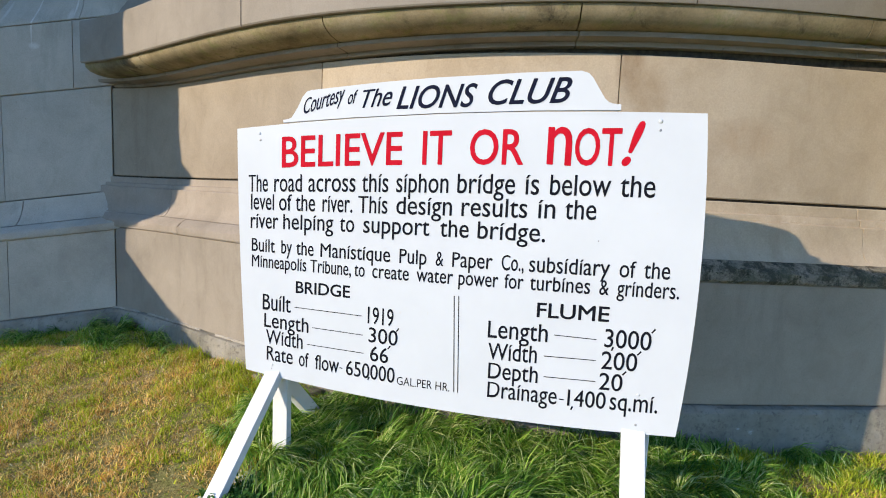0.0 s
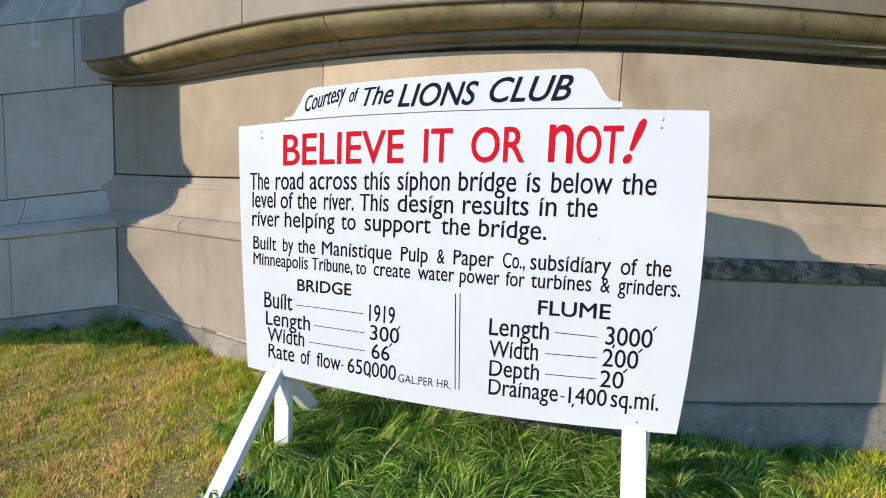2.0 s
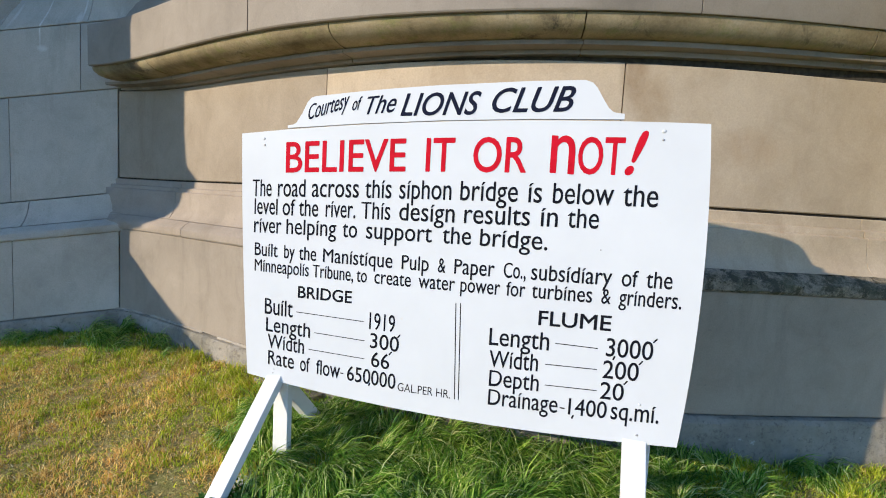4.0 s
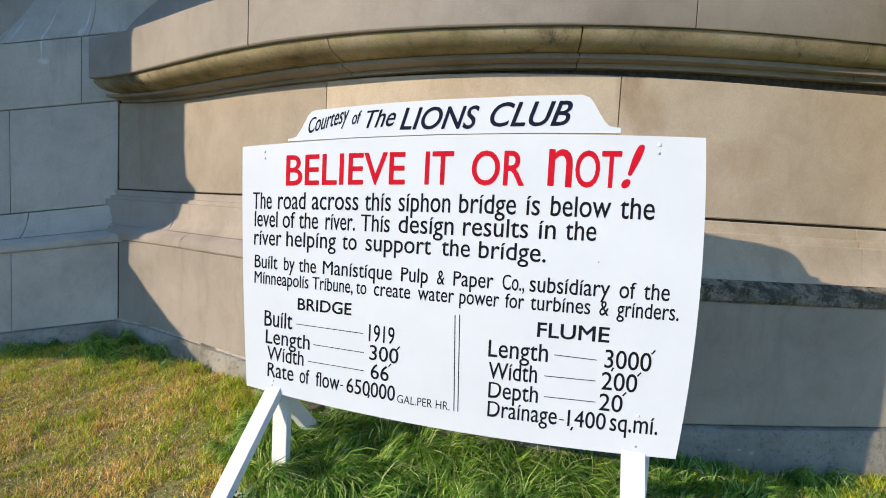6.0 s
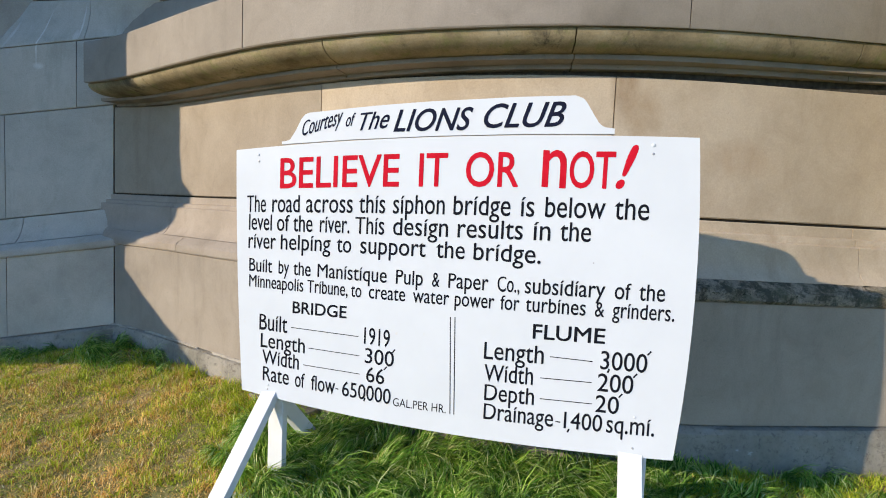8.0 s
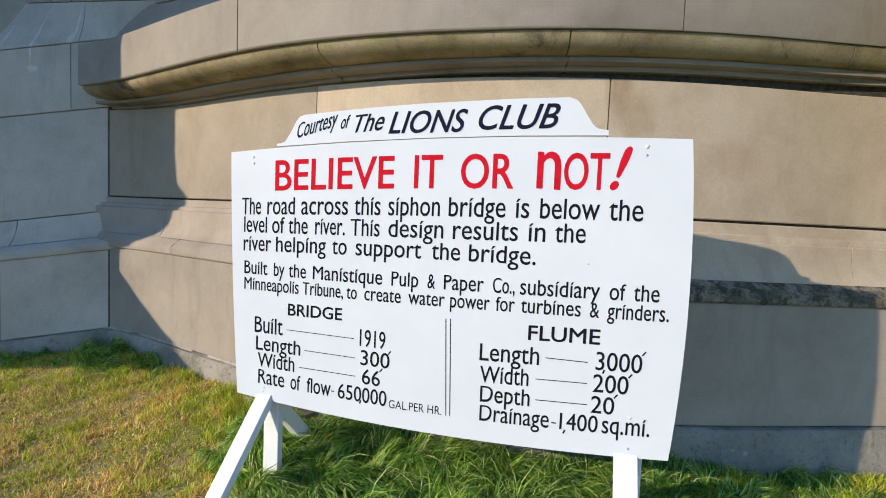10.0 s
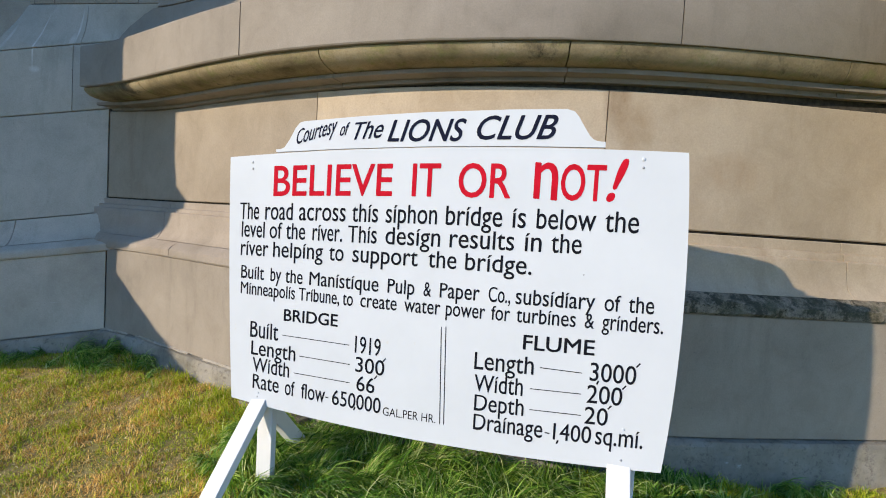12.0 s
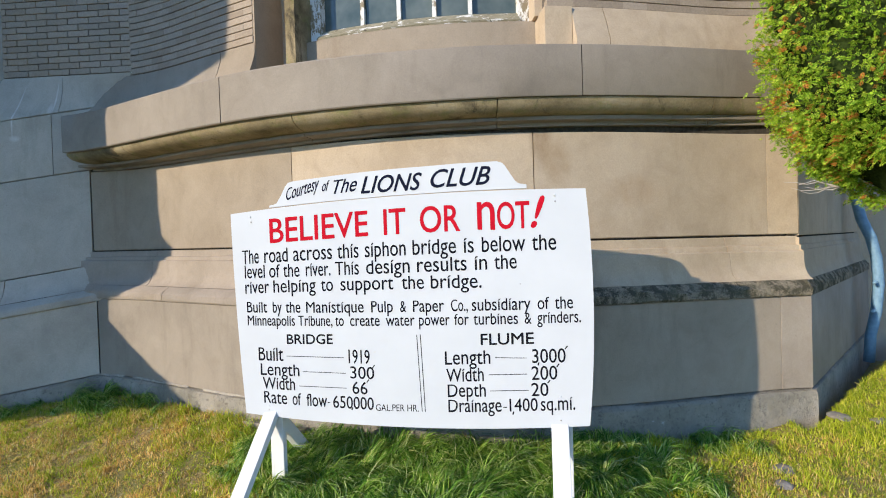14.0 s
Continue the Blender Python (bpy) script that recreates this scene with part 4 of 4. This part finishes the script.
for u, v in ((1.776, 0.335), (1.636, 0.066), (0.716, 0.054)):
    rule(u, v, u - 0.006, v - 0.016, 0.007)
rule(1.11, 0.477, 1.128, 0.046, 0.004)
rule(1.131, 0.479, 1.146, 0.046, 0.004)


def bolt(u, v, r, mat, label):
    bm = bmesh.new()
    bmesh.ops.create_uvsphere(bm, u_segments=12, v_segments=6, radius=r)
    bmesh.ops.scale(bm, vec=(1, 0.45, 1), verts=bm.verts[:])
    bmesh.ops.translate(bm, vec=on_sign(u, v, 0.0005), verts=bm.verts[:])
    for fc in bm.faces:
        fc.smooth = True
    part("bolt", bm, mat, sign, label)


for u, v, r in ((0.104, 1.175, 0.007), (1.881, 1.218, 0.008), (0.186, 0.04, 0.006), (1.882, 0.154, 0.006)):
    bolt(u, v, r, white_paint, "white-painted round bolt head")
for u, v, r in ((0.108, 1.144, 0.006), (1.882, 1.185, 0.005), (0.183, 0.019, 0.004), (1.882, 0.029, 0.005), (1.69, 0.754, 0.003)):
    bolt(u, v, r, steel, "small rusty screw head")

# two sledge stands; local y runs back from the board
for u, foot, post_u, wide in ((0.195, -0.055, 0.2, 0.085), (1.876, -0.006, 1.9, 0.088)):
    part("sled", beam_bm((u + foot - 0.06, -0.47, -0.515), (u + foot + 0.02, 0.12, -0.5), 0.1, 0.05), stand_paint, sign)
    part("post", beam_bm((post_u, 0.065, -0.47), (post_u, 0.065, 0.95), 0.085, 0.04, (0, 1, 0)), stand_paint, sign)
    part("front_leg", beam_bm((u + foot, -0.37, -0.5), (u, 0.045, 0.03), wide, 0.042), stand_paint, sign)
    part("rear_brace", beam_bm((post_u + 0.012, 0.47, -0.485), (post_u, 0.075, -0.06), 0.05, 0.075), stand_paint, sign)
for v in (0.18, 1.05):
    part("batten", box_bm((1.85, 0.03, 0.09), Matrix.Translation((SW / 2, 0.036, v)), 0.003), stand_paint, sign)


# ---- cedar at the corner ----
def sprays(name, centers, normals, size, mat, parent, rng, label=""):
    """Flat feathery sprays: leaflets set alternately along a short axis."""
    n, m = len(centers), 11
    axis = normals * 0.7 + rng.normal(size=(n, 3)) * 0.4 + np.array([0, 0, 0.25])
    axis /= np.linalg.norm(axis, axis=1)[:, None]
    side = np.cross(axis, normals + rng.normal(size=(n, 3)) * 0.5)
    side /= np.linalg.norm(side, axis=1)[:, None] + 1e-9
    up = np.cross(side, axis)
    sz = rng.uniform(0.6, 1.35, n)[:, None] * size
    verts = []
    for k in range(m):
        f = k / (m - 1)
        sg = 0.0 if k == m - 1 else (1.0 if k % 2 else -1.0)
        t = axis * (0.62 + 0.38 * (sg == 0)) + side * 0.75 * sg + up * rng.uniform(-0.35, 0.35, n)[:, None]
        p = np.cross(t, up)
        b = centers + axis * (sz * f * 1.5) - np.array([0, 0, 0.35]) * sz * f * f
        ln = 0.85 * (1.0 - 0.55 * f)
        verts += [b, b + (t * ln * 0.5 + p * 0.14) * sz, b + t * ln * sz, b + (t * ln * 0.5 - p * 0.14) * sz]
    verts = np.stack(verts, 1).reshape(-1, 3)
    quads = np.arange(n * m * 4).reshape(-1, 4)
    me = bpy.data.meshes.new(name)
    me.vertices.add(len(verts))
    me.vertices.foreach_set("co", verts.astype(np.float32).ravel())
    me.loops.add(quads.size)
    me.loops.foreach_set("vertex_index", quads.ravel().astype(np.int32))
    me.polygons.add(len(quads))
    me.polygons.foreach_set("loop_start", (np.arange(len(quads)) * 4).astype(np.int32))
    me.update(calc_edges=True)
    me.materials.append(mat)
    return part(name, me, mat, parent, label)


def cedar(cx, cy, radius, bottom, top):
    rng = np.random.default_rng(11)
    base = float(ground_z(cx + 0.1, cy))
    tree = empty("cedar_tree", Matrix.Translation((cx, cy, base)))
    tagged(tree, "dense bright green clipped cedar with browned tips", "tree")
    part("trunk", tube_bm([(0.62, 0.1, -0.1), (0.58, 0.1, 0.5), (0.42, 0.06, 1.0), (0.12, 0.02, 1.6), (0.0, 0.0, 2.6), (0.0, 0.0, top - base - 0.3)], [0.075, 0.065, 0.06, 0.055, 0.035, 0.01]), bark_mat, tree)
    for k in range(9):
        a, z = k * 2.4, bottom - base + 0.1 + 0.22 * k
        part("limb", tube_bm([(0.03, 0, z), (0.25 * math.cos(a), 0.25 * math.sin(a), z + 0.05), (0.5 * math.cos(a), 0.5 * math.sin(a), z + 0.22)], [0.022, 0.014, 0.005], 6), bark_mat, tree)

    def cloud(n, skin):
        a = rng.uniform(0, 2 * np.pi, n)
        h = rng.random(n) ** 1.5
        z = bottom - base + (top - bottom) * h
        prof = radius * np.interp(h, [0, 0.03, 0.12, 0.35, 0.6, 0.85, 1], [0.35, 0.62, 0.86, 1.0, 0.9, 0.55, 0.05])
        lump = 1 + 0.05 * np.sin(5 * a + 9 * h) + 0.06 * np.sin(11 * a - 43 * h + 1) + 0.05 * np.sin(19 * a + 71 * h) + 0.04 * np.sin(37 * a - 120 * h)
        droop = -0.16 * np.cos(a - 0.3) + 0.05 * np.sin(7 * a)
        r = prof * lump * (skin + (1 - skin) * np.sqrt(rng.random(n)))
        z = z + droop * (1 - h) ** 6
        c = np.stack([r * np.cos(a), r * np.sin(a), z], 1)
        nr = np.stack([np.cos(a), np.sin(a), np.interp(h, [0, 0.1, 0.5, 1], [-0.5, 0.0, 0.15, 0.6])], 1)
        nr += rng.normal(size=(n, 3)) * 0.35
        nr /= np.linalg.norm(nr, axis=1)[:, None]
        return c, nr, a, h
    c, nr, a, h = cloud(8000, 0.86)
    hole = np.sin(9 * a + 47 * h) * np.sin(13 * a - 61 * h) + 0.4 * np.sin(29 * a + 97 * h)
    ok = hole < 0.95
    c, nr, a, h = c[ok], nr[ok], a[ok], h[ok]
    brown = (np.sin(23 * a + 89 * h + 2) * np.sin(17 * a - 71 * h) + 0.3 * rng.normal(size=len(a))) > 0.78
    for sel, nm, mt, lb in ((~brown, "crown", cedar_mat, "dense flat green scale-leaf sprays"), (brown, "browned_sprays", cedar_brown, "rusty orange browned sprays")):
        each = 5
        cc, nn = np.repeat(c[sel], each, 0), np.repeat(nr[sel], each, 0)
        cc = cc + rng.normal(0, 0.02, cc.shape) + nn * rng.uniform(-0.03, 0.02, len(cc))[:, None]
        nn = nn + rng.normal(0, 0.3, nn.shape)
        nn /= np.linalg.norm(nn, axis=1)[:, None]
        sprays(nm, cc, nn, 0.0185, mt, tree, rng, lb)
    # added opaque shell, coloured dark to stand in for shade in the crown's gaps
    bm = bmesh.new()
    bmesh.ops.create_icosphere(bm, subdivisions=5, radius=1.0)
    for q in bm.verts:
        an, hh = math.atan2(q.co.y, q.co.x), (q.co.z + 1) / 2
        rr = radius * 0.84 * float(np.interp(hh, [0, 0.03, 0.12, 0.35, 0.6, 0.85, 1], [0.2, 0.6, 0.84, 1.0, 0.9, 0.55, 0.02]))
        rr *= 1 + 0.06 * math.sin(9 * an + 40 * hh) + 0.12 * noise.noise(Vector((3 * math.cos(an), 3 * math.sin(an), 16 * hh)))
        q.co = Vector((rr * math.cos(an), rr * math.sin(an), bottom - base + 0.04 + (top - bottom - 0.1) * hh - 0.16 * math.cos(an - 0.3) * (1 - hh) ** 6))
    part("inner_growth", bm, inner_dark, tree, "added dark shell standing in for shade inside the crown")
    return tree


cedar(2.058, -0.616, 0.67, 1.557, 4.70)

# ---- downpipe on the return ----
pipe = empty("downpipe")
tagged(pipe, "blue-grey painted downpipe on the shaded wall", "pipe")
pp = [(3.401, 2.012, 1.960), (3.405, 2.009, 1.653), (3.442, 1.986, 1.418), (3.505, 1.947, 1.220), (3.540, 1.925, 1.009), (3.552, 1.917, 0.738), (3.534, 1.929, 0.435), (3.493, 1.954, 0.176), (3.478, 1.964, -0.120)]
part("pipe", tube_bm(pp, 0.05, 12), pipe_mat, pipe)
for px, py, pz in ((3.552, 1.917, 0.738), (3.534, 1.929, 0.435)):
    part("strap", tube_bm([(px - 0.12, py - 0.13, pz + 0.01), (px + 0.05, py + 0.09, pz)], 0.018, 6), pipe_mat, pipe)


# ---- small things ----
def rock(x, y, r, flat, seed):
    bm = bmesh.new()
    bmesh.ops.create_icosphere(bm, subdivisions=3, radius=r)
    off = Vector((seed * 3.1, seed * 1.7, 0))
    for q in bm.verts:
        k = 1 + 0.35 * noise.noise(q.co / r * 1.2 + off) + 0.12 * noise.noise(q.co / r * 4 + off)
        q.co *= k
        q.co.z *= flat
    bmesh.ops.translate(bm, vec=(x, y, float(ground_z(x, y)) + r * flat * 0.25), verts=bm.verts[:])
    ob = part("rock", bm, rock_mat, None)
    tagged(ob, "pale flat fieldstone half sunk in the lawn", "stone", "stones in the lawn")


for i, (x, y, r, fl) in enumerate(((2.2, 0.2, 0.08, 0.34), (2.4, 0.1, 0.06, 0.35), (1.44, -0.55, 0.065, 0.4), (1.35, -0.76, 0.05, 0.4))):
    rock(x, y, r, fl, i)

for i, (s, w) in enumerate(((-0.98, 0.26), (-0.71, 0.22), (-0.46, 0.2))):
    p = bay(s, 0.27, 0)
    z = float(ground_z(p.x, p.y))
    ob = part("paver", box_bm((w, 0.09, 0.16), Matrix.Translation((p.x, p.y, z - 0.03)) @ pose(0, 0, 0, -6, 0, math.degrees(s / RAD)), 0.008), paver_mat, None)
    tagged(ob, "pale concrete paver on edge against the wall foot", "paver", "pavers at the wall foot")


def dead_leaf(x, y, dz, turn, size):
    bm = bmesh.new()
    pts = [(0, -1), (0.35, -0.5), (0.5, 0.1), (0.3, 0.6), (0, 1.0), (-0.3, 0.55), (-0.5, 0.05), (-0.33, -0.5)]
    mid = [bm.verts.new((0, q * size, 0.12 * size)) for q in (-0.5, 0.1, 0.6)]
    rim = [bm.verts.new((a * size, b * size, 0.25 * size * abs(a))) for a, b in pts]
    for i in range(8):
        a, b = rim[i], rim[(i + 1) % 8]
        k = mid[min(range(3), key=lambda j: abs(mid[j].co.y - (a.co.y + b.co.y) / 2))]
        bm.faces.new((a, b, k))
    bmesh.ops.transform(bm, matrix=Matrix.Translation((x, y, float(ground_z(x, y)) + dz)) @ pose(0, 0, 0, 20, 15, turn), verts=bm.verts[:])
    ob = part("dead_leaf", bm, dead_leaf_mat, None)
    tagged(ob, "curled dry tan leaf lying in the grass", "leaf", "fallen leaves")


for x, y, dz, turn, sz in ((-0.57, -0.65, 0.12, 40, 0.035), (-3.56, -0.2, 0.06, 110, 0.04), (-0.9, -1.0, 0.1, 200, 0.025)):
    dead_leaf(x, y, dz, turn, sz)

twig = empty("bare_twig")
tagged(twig, "bleached bare twig hanging under the cedar", "twig")
tb = Vector((1.851, -0.440, 1.584))
trng = random.Random(3)
for k in range(6):
    pts, p = [tb], tb + Vector((0, 0, 0))
    for j in range(5):
        p = p + Vector((-0.03 - 0.006 * k, trng.uniform(-0.012, 0.012), trng.uniform(-0.02, 0.021)))
        pts.append(p)
    part("stem", tube_bm(pts, [0.0045, 0.0038, 0.003, 0.0025, 0.002, 0.0012], 5), twig_mat, twig)


# ---- bricks ----
def brick_field(path, parent, s0, s1, z0, z1, d, holes=()):
    course_h, length = 0.062, 0.215
    rng = random.Random(5)
    cache = {}
    row = 0
    z = z0
    while z < z1:
        s = s0 - (0.5 * length if row % 2 else 0.0)
        while s < s1:
            a, b = max(s, s0), min(s + length, s1)
            if b - a > 0.03 and not any(h0 < (a + b) / 2 < h1 for h0, h1 in holes):
                key = round(b - a, 3)
                if key not in cache:
                    bm = box_bm((b - a - 0.006, 0.06, course_h - 0.006), None, 0.003, 1)
                    me = bpy.data.meshes.new("brick")
                    bm.to_mesh(me)
                    bm.free()
                    me.materials.append(brick)
                    cache[key] = me
                ob = new("brick", cache[key])
                ob.parent = parent
                m = (a + b) / 2
                p, q = path(m, d - 0.03 + 0.004 * rng.random(), z + course_h / 2), path(m + 0.05, d - 0.03, z + course_h / 2)
                t = (q - path(m, d - 0.03, z + course_h / 2))
                ob.matrix_world = Matrix.Translation(p) @ pose(0, 0, 0, 0, 0, math.degrees(math.atan2(t.y, t.x)))
            s += length
        z += course_h
        row += 1


brick_field(bay, upper, -3.1, -1.27, 3.055, 3.95, -0.1)
brick_field(bay, upper, 1.25, 3.4, 3.065, 3.6, -0.1)
brick_field(leftwall, wall_w, 0.0, 2.3, 3.082, 4.07, 0.0)
